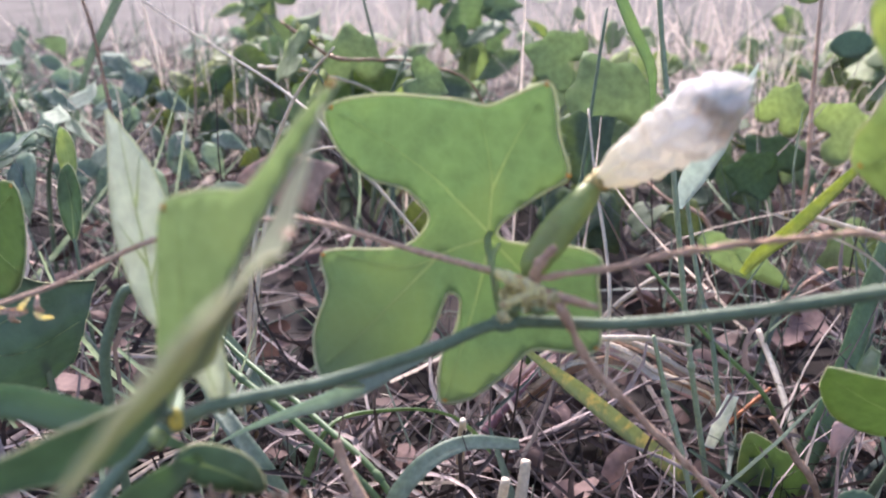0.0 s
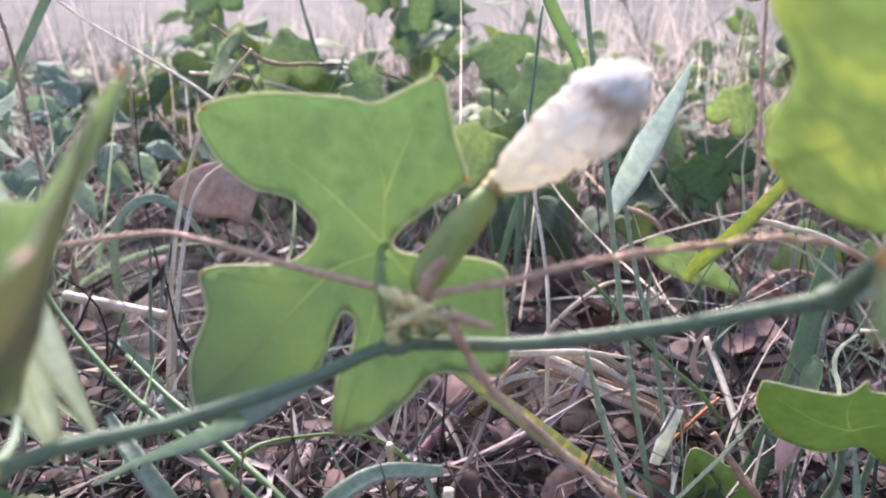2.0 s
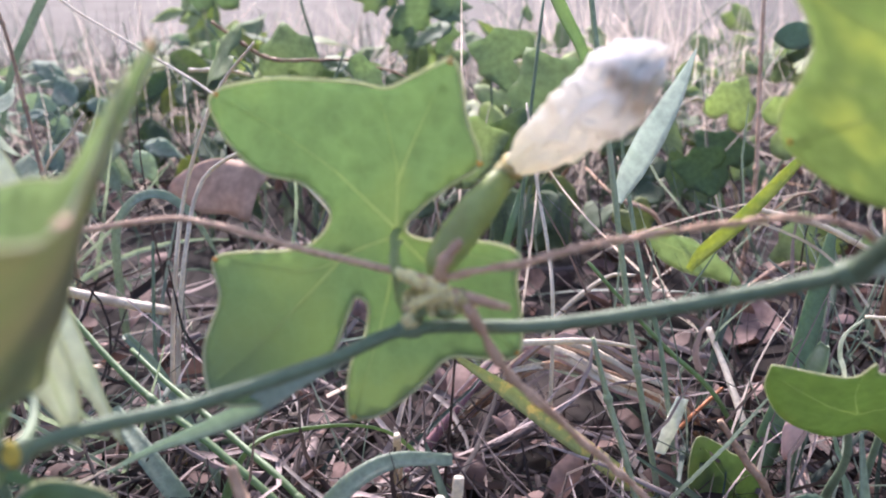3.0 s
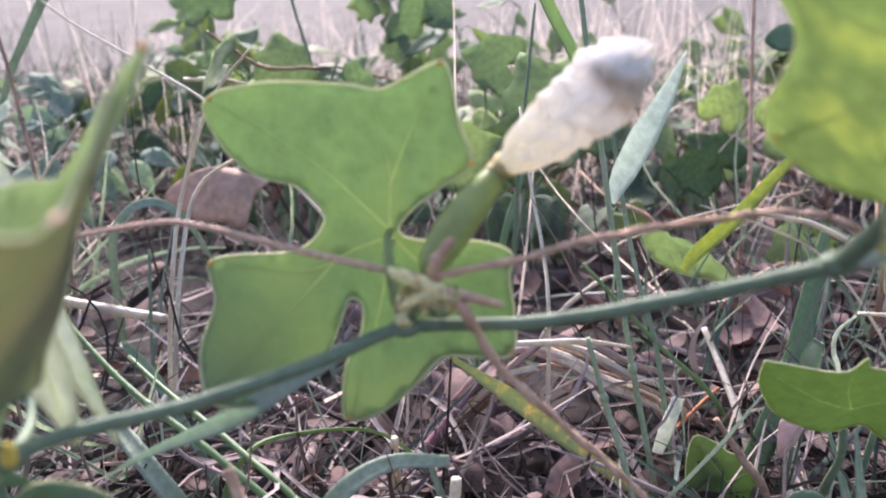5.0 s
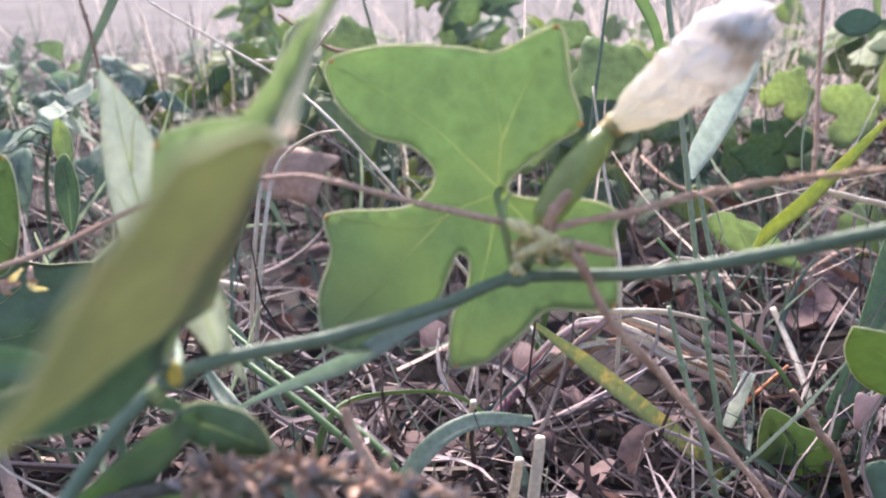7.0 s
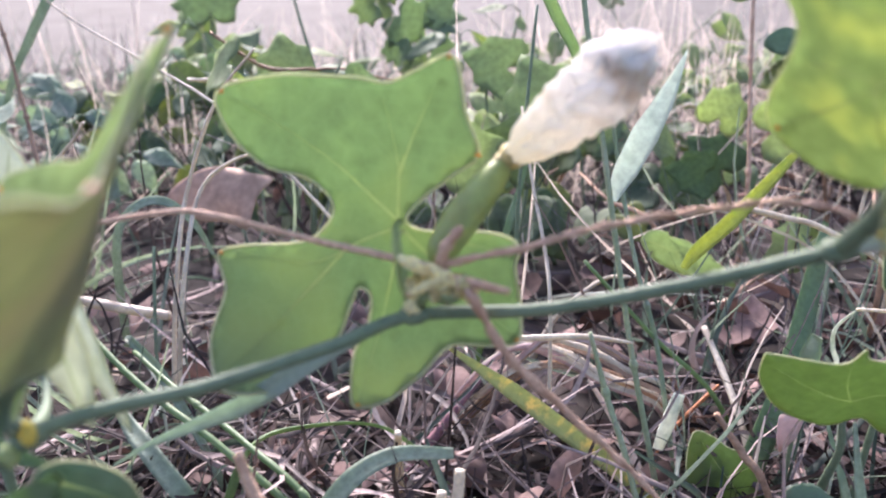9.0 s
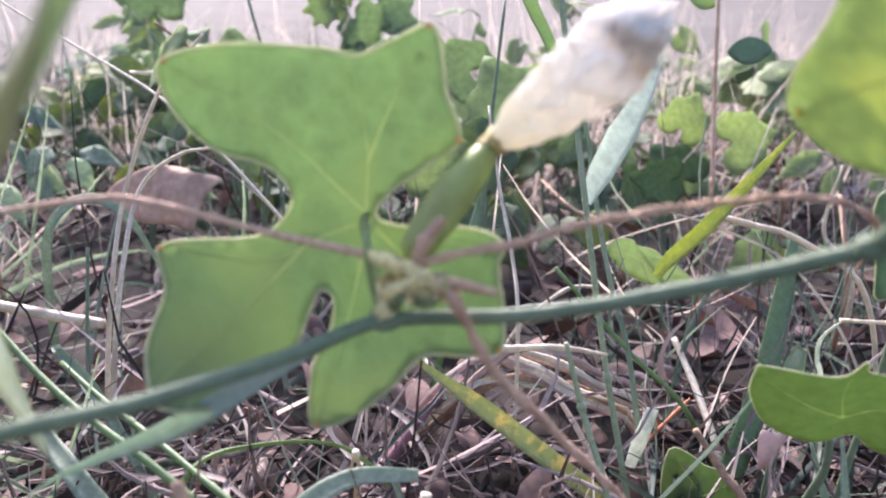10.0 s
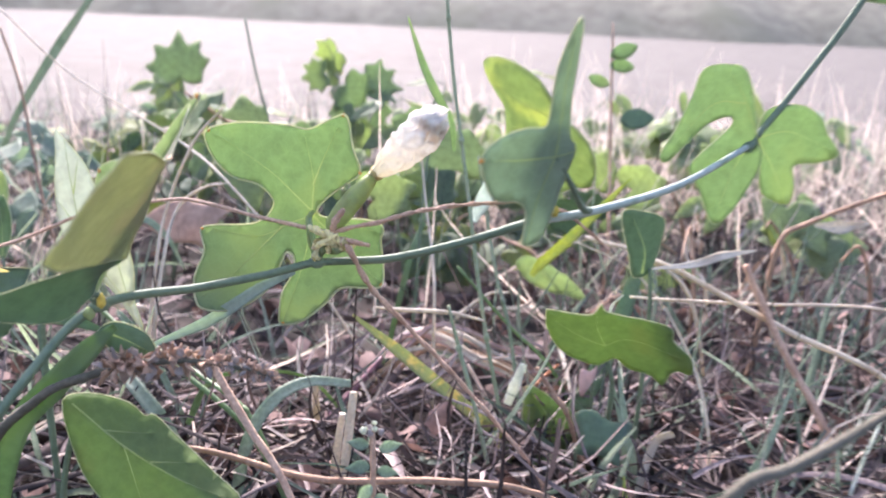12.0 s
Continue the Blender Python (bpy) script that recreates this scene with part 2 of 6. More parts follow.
def ground_material():
    """Dark soil under the weeds that gives way to pale sand past them."""
    # The dark soil tone also carries the shade under weeds and litter.
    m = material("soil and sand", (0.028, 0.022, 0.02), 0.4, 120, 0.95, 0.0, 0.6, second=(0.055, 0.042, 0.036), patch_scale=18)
    n, l = m.node_tree.nodes, m.node_tree.links
    bsdf = n["Principled BSDF"]
    soil = bsdf.inputs["Base Color"].links[0].from_socket
    geo = n.new("ShaderNodeNewGeometry")
    split = n.new("ShaderNodeSeparateXYZ")
    l.new(geo.outputs["Position"], split.inputs[0])
    wob = n.new("ShaderNodeTexNoise")
    wob.inputs["Scale"].default_value, wob.inputs["Detail"].default_value = 5.0, 5.0
    l.new(geo.outputs["Position"], wob.inputs["Vector"])
    add = n.new("ShaderNodeMath")
    add.operation = "MULTIPLY_ADD"
    l.new(wob.outputs["Fac"], add.inputs[0])
    add.inputs[1].default_value = 0.5
    l.new(split.outputs["Y"], add.inputs[2])
    edge = n.new("ShaderNodeMapRange")
    edge.inputs["From Min"].default_value, edge.inputs["From Max"].default_value = 0.95, 1.3
    l.new(add.outputs["Value"], edge.inputs["Value"])
    grit = n.new("ShaderNodeTexNoise")
    grit.inputs["Scale"].default_value, grit.inputs["Detail"].default_value = 9.0, 8.0
    l.new(geo.outputs["Position"], grit.inputs["Vector"])
    sand = n.new("ShaderNodeValToRGB")
    sand.color_ramp.elements[0].position, sand.color_ramp.elements[1].position = 0.35, 0.65
    sand.color_ramp.elements[0].color, sand.color_ramp.elements[1].color = (0.047, 0.042, 0.0375, 1), (0.084, 0.0765, 0.069, 1)
    l.new(grit.outputs["Fac"], sand.inputs["Fac"])
    mix = n.new("ShaderNodeMix")
    mix.data_type = "RGBA"
    l.new(edge.outputs["Result"], mix.inputs["Factor"])
    l.new(soil, mix.inputs["A"])
    l.new(sand.outputs["Color"], mix.inputs["B"])
    l.new(mix.outputs["Result"], bsdf.inputs["Base Color"])
    return m


# ---- building helpers ----
GROUND = -0.02


def solid(name, verts, faces, mat, parent=None, label="", smooth=True):
    """A mesh object from vertices and faces; under a parent it is a part."""
    me = bpy.data.meshes.new(name)
    me.from_pydata([tuple(v) for v in verts], [], faces)
    me.materials.append(mat)
    if smooth:
        me.polygons.foreach_set("use_smooth", [True] * len(me.polygons))
    me.update()
    ob = new(name, me)
    if parent:
        ob.parent = parent
    if label:
        ob["label"] = label
    return ob


def holder(name, base=(0, 0, 0)):
    """An empty at the base of a thing; parts are given in world places and shifted under it."""
    ob = new(name)
    ob.empty_display_size = 0.01
    ob.location = base
    return ob


def part(name, shape, mat, parent, label=""):
    """One mesh under a thing or a part, its vertices given in world places."""
    verts, faces = shape
    root, off = parent, Vector((0, 0, 0))
    while root:
        off, root = off + Vector(root.location), root.parent
    return solid(name, [Vector(v) - off for v in verts], faces, mat, parent, label)


def spline(points, n):
    """n + 1 places along a smooth curve through the points."""
    p = [np.array(q, float) for q in points]
    p = [2 * p[0] - p[1]] + p + [2 * p[-1] - p[-2]]
    out = []
    for s in np.linspace(0, len(p) - 3 - 1e-9, n + 1):
        i, f = int(s), s - int(s)
        a, b, c, d = p[i:i + 4]
        out.append(0.5 * (2 * b + (c - a) * f + (2 * a - 5 * b + 4 * c - d) * f * f + (3 * b - a - 3 * c + d) * f ** 3))
    return out


def frames_along(path, hint=(0, 0, 1)):
    """For each place: the way along, and two ways across."""
    out, side = [], np.array(hint, float)
    for i in range(len(path)):
        t = path[min(i + 1, len(path) - 1)] - path[max(i - 1, 0)]
        t = t / (np.linalg.norm(t) + 1e-12)
        up = side - t * (side @ t)
        if np.linalg.norm(up) < 1e-6:
            up = np.array([1.0, 0.3, 0.2]) - t * (np.array([1.0, 0.3, 0.2]) @ t)
        up = up / np.linalg.norm(up)
        out.append((t, up, np.cross(t, up)))
        side = up
    return out


def tube(points, radii, n=24, sides=8, wobble=0.0, seed=0, ridges=0):
    """A round, tapering stalk along a curve. radii: at even steps along it."""
    path = spline(points, n)
    rng = random.Random(seed)
    verts, faces = [], []
    for i, (q, (t, u, v)) in enumerate(zip(path, frames_along(path))):
        s = i / n * (len(radii) - 1)
        k = min(int(s), len(radii) - 2)
        r = radii[k] + (radii[k + 1] - radii[k]) * (s - k)
        for j in range(sides):
            a = 2 * math.pi * j / sides
            w = r * (1 + wobble * rng.uniform(-1, 1)) * (1 + (0.12 * math.cos(ridges * a) if ridges else 0))
            verts.append(q + (u * math.cos(a) + v * math.sin(a)) * w)
    for i in range(n):
        for j in range(sides):
            k = (j + 1) % sides
            faces.append((i * sides + j, i * sides + k, (i + 1) * sides + k, (i + 1) * sides + j))
    faces.append(tuple(reversed(range(sides))))
    faces.append(tuple(n * sides + j for j in range(sides)))
    return verts, faces


def twisted(points, r, turns, n=140, sides=6, loose=0.75, seed=0):
    """Two dry strands wound round one another along a curve."""
    path = spline(points, n)
    rng = random.Random(seed)
    verts, faces = [], []
    for strand in (0.0, math.pi):
        line, b = [], len(verts)
        for i, (q, (t, u, v)) in enumerate(zip(path, frames_along(path))):
            a = strand + 2 * math.pi * turns * i / n + 2.2 * noise.noise((i * 0.05, 3.0 + strand, seed))
            line.append(q + (u * math.cos(a) + v * math.sin(a)) * r * loose)
        for i, (q, (t, u, v)) in enumerate(zip(line, frames_along(line))):
            w = r * (1 + 0.16 * math.sin(i * 0.31 + strand + seed) + 0.3 * noise.noise((i * 0.22, strand, seed))) * (1 - 0.35 * i / n)
            for j in range(sides):
                a = 2 * math.pi * j / sides
                verts.append(q + (u * math.cos(a) + v * math.sin(a)) * w * (1 + 0.15 * rng.uniform(-1, 1)))
        for i in range(n):
            for j in range(sides):
                k = (j + 1) % sides
                faces.append((b + i * sides + j, b + i * sides + k, b + (i + 1) * sides + k, b + (i + 1) * sides + j))
    return verts, faces


def ribbon(points, widths, face, fold=0.25, thick=0.00025, n=24, twist=0.0):
    """A grass blade along a curve: keeled across, with thickness. face: the way its upper side looks."""
    path = spline(points, n)
    verts, faces = [], []
    for i, q in enumerate(path):
        t = path[min(i + 1, n)] - path[max(i - 1, 0)]
        t = t / (np.linalg.norm(t) + 1e-12)
        f = np.array(face, float)
        f = f - t * (f @ t)
        f = f / (np.linalg.norm(f) + 1e-9)
        s = np.cross(t, f)
        a = twist * i / n
        f, s = f * math.cos(a) + s * math.sin(a), s * math.cos(a) - f * math.sin(a)
        w = np.interp(i / n, np.linspace(0, 1, len(widths)), widths) / 2
        for h, z in ((-1, fold), (-0.5, fold * 0.42), (0, 0), (0.5, fold * 0.42), (1, fold)):
            verts.append(q + s * w * h + f * w * z + f * thick / 2)
        for h, z in ((-1, fold), (-0.5, fold * 0.42), (0, -0.15 * fold), (0.5, fold * 0.42), (1, fold)):
            verts.append(q + s * w * h + f * w * z - f * thick / 2)
    for i in range(n):
        a, b = i * 10, i * 10 + 10
        for j in range(4):
            faces.append((a + j, a + j + 1, b + j + 1, b + j))
            faces.append((a + 5 + j, b + 5 + j, b + 6 + j, a + 6 + j))
        faces.append((a, b, b + 5, a + 5))
        faces.append((a + 4, a + 9, b + 9, b + 4))
    for a in (0, n * 10):
        faces.append((a, a + 1, a + 2, a + 3, a + 4, a + 9, a + 8, a + 7, a + 6, a + 5))
    return verts, faces


def rounded(points, steps=4):
    """A closed outline, smoothed between its corners."""
    p = [np.array(q, float) for q in points]
    out, n = [], len(p)
    for i in range(n):
        a, b, c, d = p[i - 1], p[i], p[(i + 1) % n], p[(i + 2) % n]
        for k in range(steps):
            f = k / steps
            out.append(0.5 * (2 * b + (c - a) * f + (2 * a - 5 * b + 4 * c - d) * f * f + (3 * b - a - 3 * c + d) * f ** 3))
    return out


def polar(spec):
    """Corners from (degrees, millimetres) round the leaf's stalk."""
    return [(r * math.cos(radians(a)) / 1000, r * math.sin(radians(a)) / 1000) for a, r in spec]


def blade_shape(outline, place, cell=0.003, thick=0.0003, veins=(), vein_r=0.00026):
    """A leaf blade: its outline filled with a fine grid, laid in space by place(x, y), with thickness. Along the vein lines
    the tissue is cut out into raised strips of their own: then a list of shapes, the blade first."""
    from mathutils.geometry import delaunay_2d_cdt
    o = np.array(outline)
    lo, hi = o.min(0), o.max(0)
    pts = [Vector(q) for q in o]
    k = len(o)
    edges = [(i, (i + 1) % k) for i in range(k)]
    lines = []
    for line in veins:
        c = np.array(spline2(line, 10))
        d = np.gradient(c, axis=0)
        nrm = np.stack((-d[:, 1], d[:, 0]), 1) / (np.linalg.norm(d, axis=1)[:, None] + 1e-12)
        w = vein_r * np.linspace(1, 0.2, len(c)) ** 1.3
        lines.append((c, w))
        for side in (-1, 0, 1):
            b = len(pts)
            pts += [Vector(q) for q in c + nrm * (w * side)[:, None]]
            edges += [(b + i, b + i + 1) for i in range(len(c) - 1)]
    row = 0
    near = np.array([tuple(p) for p in pts])
    for y in np.arange(lo[1], hi[1], cell * 0.87):
        row += 1
        for x in np.arange(lo[0] + (cell / 2 if row % 2 else 0), hi[0], cell):
            if np.hypot(near[:, 0] - x, near[:, 1] - y).min() > cell * 0.45:
                pts.append(Vector((x, y)))
    vs, _, fs, *_ = delaunay_2d_cdt(pts, edges, [], 0, 1e-7)

    def inside(x, y):
        x1, y1, x2, y2 = o[:, 0], o[:, 1], np.roll(o[:, 0], -1), np.roll(o[:, 1], -1)
        cross = ((y1 > y) != (y2 > y)) & (x < (x2 - x1) * (y - y1) / (y2 - y1 + 1e-15) + x1)
        return cross.sum() % 2 == 1

    flat = np.array([tuple(v) for v in vs])

    def owner(p):
        """The vein whose strip the place lies in, and how near its middle."""
        best, which = 0.0, 0
        for n, (c, w) in enumerate(lines):
            a, b = c[:-1], c[1:]
            ab = b - a
            t = np.clip(((p - a) * ab).sum(1) / ((ab * ab).sum(1) + 1e-15), 0, 1)
            d = np.linalg.norm(p - a - ab * t[:, None], axis=1)
            i = int(d.argmin())
            f = 1 - d[i] / (w[i] * 1.03)
            if f > best:
                best, which = f, n + 1
        return which, best

    kept, groups = [], []
    for f in fs:
        m = flat[list(f)].mean(0)
        if inside(*m):
            kept.append(tuple(f))
            groups.append(owner(m)[0] if lines else 0)
    top = [np.array(place(v.x, v.y), float) for v in vs]
    nor = [np.zeros(3) for _ in vs]
    for f in kept:
        a, b, c = (top[i] for i in f[:3])
        w = np.cross(b - a, c - a)
        for i in f:
            nor[i] = nor[i] + w
    nor = [w / (np.linalg.norm(w) + 1e-15) for w in nor]
    rise = [thick / 2 + (owner(flat[i])[1] * vein_r * 0.7 if lines else 0) for i in range(len(vs))]
    shapes = []
    for g in range(len(lines) + 1):
        mine = [f for f, h in zip(kept, groups) if h == g]
        used = sorted({i for f in mine for i in f})
        if not used:
            continue
        idx = {v: i for i, v in enumerate(used)}
        m = len(used)
        verts = [top[i] + nor[i] * rise[i] for i in used] + [top[i] - nor[i] * rise[i] for i in used]
        faces, count = [], set()
        for f in mine:
            q = tuple(idx[i] for i in f)
            faces += [q, tuple(i + m for i in reversed(q))]
            count |= {(q[i], q[(i + 1) % len(q)]) for i in range(len(q))}
        if g == 0:
            outer = {e for e in count if (e[1], e[0]) not in count}
            rim = {frozenset((a, b)) for a, b in outer}
            faces += [(b, a, a + m, b + m) for a, b in outer if frozenset((a, b)) in rim and owner((flat[used[a]] + flat[used[b]]) / 2)[1] < 0.02]
        shapes.append((verts, faces))
    return shapes if lines else shapes[0]


def closed_tube(path, r, sides=5):
    verts, faces, n = [], [], len(path)
    for i, q in enumerate(path):
        t = path[(i + 1) % n] - path[i - 1]
        t = t / (np.linalg.norm(t) + 1e-12)
        u = np.cross(t, [0.13, -0.97, 0.2])
        u = u / (np.linalg.norm(u) + 1e-9)
        v = np.cross(t, u)
        for j in range(sides):
            a = 2 * math.pi * j / sides
            verts.append(q + (u * math.cos(a) + v * math.sin(a)) * r)
    for i in range(n):
        for j in range(sides):
            k, i2 = (j + 1) % sides, (i + 1) % n
            faces.append((i * sides + j, i * sides + k, i2 * sides + k, i2 * sides + j))
    return verts, faces


def blob(centre, r, stretch=(1, 1, 1), rings=6, segs=10, rough=0.0, seed=0):
    """A small rounded body."""
    rng = random.Random(seed)
    verts, faces = [], []
    c = np.array(centre, float)
    for i in range(rings + 1):
        b = math.pi * i / rings
        for j in range(segs):
            a = 2 * math.pi * j / segs
            k = r * (1 + rough * rng.uniform(-1, 1))
            verts.append(c + np.array((math.sin(b) * math.cos(a) * stretch[0], math.sin(b) * math.sin(a) * stretch[1], math.cos(b) * stretch[2])) * k)
    for i in range(rings):
        for j in range(segs):
            k = (j + 1) % segs
            faces.append((i * segs + j, (i + 1) * segs + j, (i + 1) * segs + k, i * segs + k))
    return verts, faces


def gourd_leaf(name, outline, place, mat, label, veins=(), tips=(), parent=None, margin=0.00022, cell=0.003, category="leaf", steps=4, facing=-1, vein_r=0.00034):
    """A lobed leaf: blade, pale margin painting rim light, raised veins and orange tips of the lobes."""
    o = rounded(outline, steps)
    thing = parent
    if parent is None:
        thing = holder(name, tuple(place(0, 0)))
        tagged(thing, label, category)
    shapes = blade_shape(o, place, cell, veins=veins, vein_r=vein_r)
    blade, *strips_of_vein = shapes if veins else [shapes]
    host = part("blade" if parent is None else name, blade, mat, thing)
    for shape in strips_of_vein:
        part("vein", shape, VEIN, host if parent else thing)
    if margin:
        part("margin", closed_tube([np.array(place(*q), float) for q in o], margin), RIM_LIGHT, host if parent else thing, "thin pale edge painted as rim light")
    for q in tips:
        part("tip", blob(place(*q), 0.0007, (1, 0.6, 1)), ORANGE, host if parent else thing, "orange lobe tip")
    return thing


def sheet(grid, nu=20, nv=20, thick=0.0003, ripple=0.0):
    """A curved blade through a net of places, with thickness. Also gives its rim and a way to find places on it."""
    rows = [spline(r, nu) for r in grid]
    cols = [spline([r[i] for r in rows], nv) for i in range(nu + 1)]
    top = np.array(cols)
    du, dv = np.gradient(top, axis=0), np.gradient(top, axis=1)
    nor = np.cross(du, dv)
    nor = nor / (np.linalg.norm(nor, axis=2, keepdims=True) + 1e-12)
    for i in range(nu + 1):
        for j in range(nv + 1):
            top[i, j] += nor[i, j] * ripple * noise.noise(Vector(top[i, j]) * 160)
    m = (nu + 1) * (nv + 1)
    verts = list((top + nor * thick / 2).reshape(-1, 3)) + list((top - nor * thick / 2).reshape(-1, 3))
    faces, w = [], nv + 1
    for i in range(nu):
        for j in range(nv):
            a = i * w + j
            faces += [(a, a + 1, a + w + 1, a + w), (m + a, m + a + w, m + a + w + 1, m + a + 1)]
    rim = [(i, 0) for i in range(nu)] + [(nu, j) for j in range(nv)] + [(i, nv) for i in range(nu, 0, -1)] + [(0, j) for j in range(nv, 0, -1)]
    ids = [i * w + j for i, j in rim]
    for a, b in zip(ids, ids[1:] + ids[:1]):
        faces.append((a, a + m, b + m, b))

    def at(u, v):
        i, j = min(int(u * nu), nu - 1), min(int(v * nv), nv - 1)
        a, b = u * nu - i, v * nv - j
        return (top[i, j] * (1 - a) + top[i + 1, j] * a) * (1 - b) + (top[i, j + 1] * (1 - a) + top[i + 1, j + 1] * a) * b
    return (verts, faces), [top[i, j] for i, j in rim], at


def sheet_leaf(name, grid, mat, thing, label, veins=(), ripple=0.0006):
    """A leaf or leaf half laid through a net of places, with rim-light margin and raised veins."""
    shape, rim, at = sheet(grid, ripple=ripple)
    host = part(name, shape, mat, thing, label)
    part("margin", closed_tube(rim, 0.0002), RIM_LIGHT, host, "thin pale edge painted as rim light")
    for line in veins:
        part("vein", tube([at(q[0], q[1]) for q in spline([(u, v, 0) for u, v in line], 14)], (0.00036, 0.00028, 0.0002), 40, 6), VEIN, host)
    return host


def spline2(line, n=6):
    return [q[:2] for q in spline([(x, y, 0) for x, y in line], n)]


def plane(origin, right, up, bow=0.0, bow_y=0.0, ripple=0.0):
    """A way to lay a flat shape into space, bowed across and along, with a rippled surface."""
    o, r, u = (np.array(v, float) for v in (origin, right, up))
    r = r / np.linalg.norm(r)
    u = u - r * (u @ r)
    u = u / np.linalg.norm(u)
    w = np.cross(r, u)

    def place(x, y):
        z = bow * x * x + bow_y * y * y + ripple * math.sin(x * 190 + 1.0) * math.cos(y * 160)
        return o + r * x + u * y + w * z
    return place


def stalk(name, points, radii, mat, label, category="stalk", n=24, sides=8, wobble=0.05, nodes=(), seed=1, group=""):
    """A free-standing stalk with thickened joints at given shares of its length."""
    thing = holder(name, points[0])
    part("stem", tube(points, radii, n, sides, wobble, seed), mat, thing)
    path = spline(points, 100)
    for f, mul in nodes:
        i = int(f * 100)
        r = np.interp(f, np.linspace(0, 1, len(radii)), radii)
        way = path[min(i + 2, 100)] - path[max(i - 2, 0)]
        way = way / np.linalg.norm(way)
        part("joint", tube([path[i] - way * r * 2, path[i], path[i] + way * r * 2], (r, r * mul, r), 6, 8), mat, thing)
    return tagged(thing, label, category, group or {"straw": "loose straws", "dead_twig": "dead twigs", "grass_stalk": "grass stalks", "seed_stalk": "seed stalks"}.get(name, ""))


def grass_blade(name, points, widths, face, mat, label, group="", fold=0.25, twist=0.0, n=24):
    thing = holder(name, points[0])
    part("blade", ribbon(points, widths, face, fold, n=n, twist=twist), mat, thing)
    return tagged(thing, label, "grass", group or {"grass": "single grass blades", "dry_grass": "single dry blades"}.get(name, ""))


# ---- ground, bank ----
def build_ground():
    rings = [0.0]
    step = 0.03
    while rings[-1] < 400:
        rings.append(rings[-1] + step)
        step *= 1.07
    segs, verts, faces = 72, [(0.05, 0.45, GROUND)], []
    for r in rings[1:]:
        for j in range(segs):
            a = 2 * math.pi * j / segs
            x, y = 0.05 + r * math.cos(a), 0.45 + r * math.sin(a)
            z = GROUND + 0.006 * noise.noise((x * 9, y * 9, 0)) * min(1, 3 / (1 + r)) + (0.004 * noise.noise((x * 30, y * 30, 3)) if r < 3 else 0)
            verts.append((x, y, z))
    for j in range(segs):
        faces.append((0, 1 + j, 1 + (j + 1) % segs))
    for i in range(len(rings) - 2):
        a, b = 1 + i * segs, 1 + (i + 1) * segs
        for j in range(segs):
            k = (j + 1) % segs
            faces.append((a + j, b + j, b + k, a + k))
    tagged(solid("ground", verts, faces, ground_material()), "dark soil giving way to bare pale sand", "ground", kind="structure")


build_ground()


def build_bank():
    """A low grassy bank beyond the sand, its foot and crest uneven."""
    verts, faces, nx, ny = [], [], 120, 10
    for i in range(nx + 1):
        x = -30 + 60 * i / nx
        for j in range(ny + 1):
            f = j / ny
            verts.append((x, 8.6 + 0.9 * noise.noise((x * 0.7, 0, 2)) + 0.5 * noise.noise((x * 3.1, 0, 4)) + 5.0 * f, -0.05 + 1.7 * f ** 0.8 + 0.16 * noise.noise((x * 1.3, f * 3, 5)) * min(1, 4 * f)))
    for i in range(nx):
        for j in range(ny):
            a = i * (ny + 1) + j
            faces.append((a, a + ny + 1, a + ny + 2, a + 1))
    tagged(solid("bank", verts, faces, BANK), "hazy low grassy bank beyond the sand", "bank", kind="structure")


build_bank()


# ---- the gourd vine: stem, leaves, tendrils, young fruit and wilted flower ----
vine = holder("gourd_vine", (0.012, 0.129, 0.119))
tagged(vine, "green ivy gourd vine with lobed leaves and a wilted white flower", "vine")
NODE_LEFT, NODE_MID, NODE_RIGHT = (-0.048, 0.093, 0.116), (0.012, 0.129, 0.119), (0.0825, 0.1075, 0.1425)
part("stem", tube([(-0.105, 0.05, 0.02), (-0.083, 0.066, 0.07), (-0.064, 0.08, 0.1), NODE_LEFT, (-0.022, 0.106, 0.1175), (-0.003, 0.1185, 0.118), NODE_MID,
                   (0.036, 0.1245, 0.1226), (0.06, 0.1165, 0.1315), NODE_RIGHT], (0.0014, 0.0013, 0.0013, 0.0013), 110, 12, 0.04, 3, ridges=5), STEM, vine, "slender ridged green stem")
part("stem", tube([NODE_RIGHT, (0.103, 0.112, 0.1455), (0.14, 0.141, 0.1485), (0.178, 0.174, 0.158)], (0.0013, 0.0013, 0.0012), 50, 12, 0.05, 4, ridges=5), STEM_PALE, vine, "stem length with sunlight painted pale on it")
part("stem", tube([(0.178, 0.174, 0.158), (0.198, 0.18, 0.184), (0.219, 0.185, 0.216), (0.25, 0.2, 0.27), (0.33, 0.26, 0.27), (0.4, 0.34, 0.12), (0.43, 0.38, -0.02)], (0.0013, 0.0012, 0.001), 90, 12, 0.04, 5, ridges=5), STEM, vine, "slender ridged green stem")
for q, way in ((NODE_LEFT, (0.4, 0.3, 0.05)), (NODE_MID, (1, 0.1, 0.05)), (NODE_RIGHT, (1, 0, 0.2)), ((0.178, 0.174, 0.158), (1, 0.4, 0.5))):
    w = Vector(way).normalized() * 0.0028
    part("node", tube([Vector(q) - w, Vector(q) - w * 0.3, Vector(q) + w * 0.4, Vector(q) + w], (0.0013, 0.0022, 0.0021, 0.0012), 8, 10, 0.08), STEM, vine, "swollen green node")

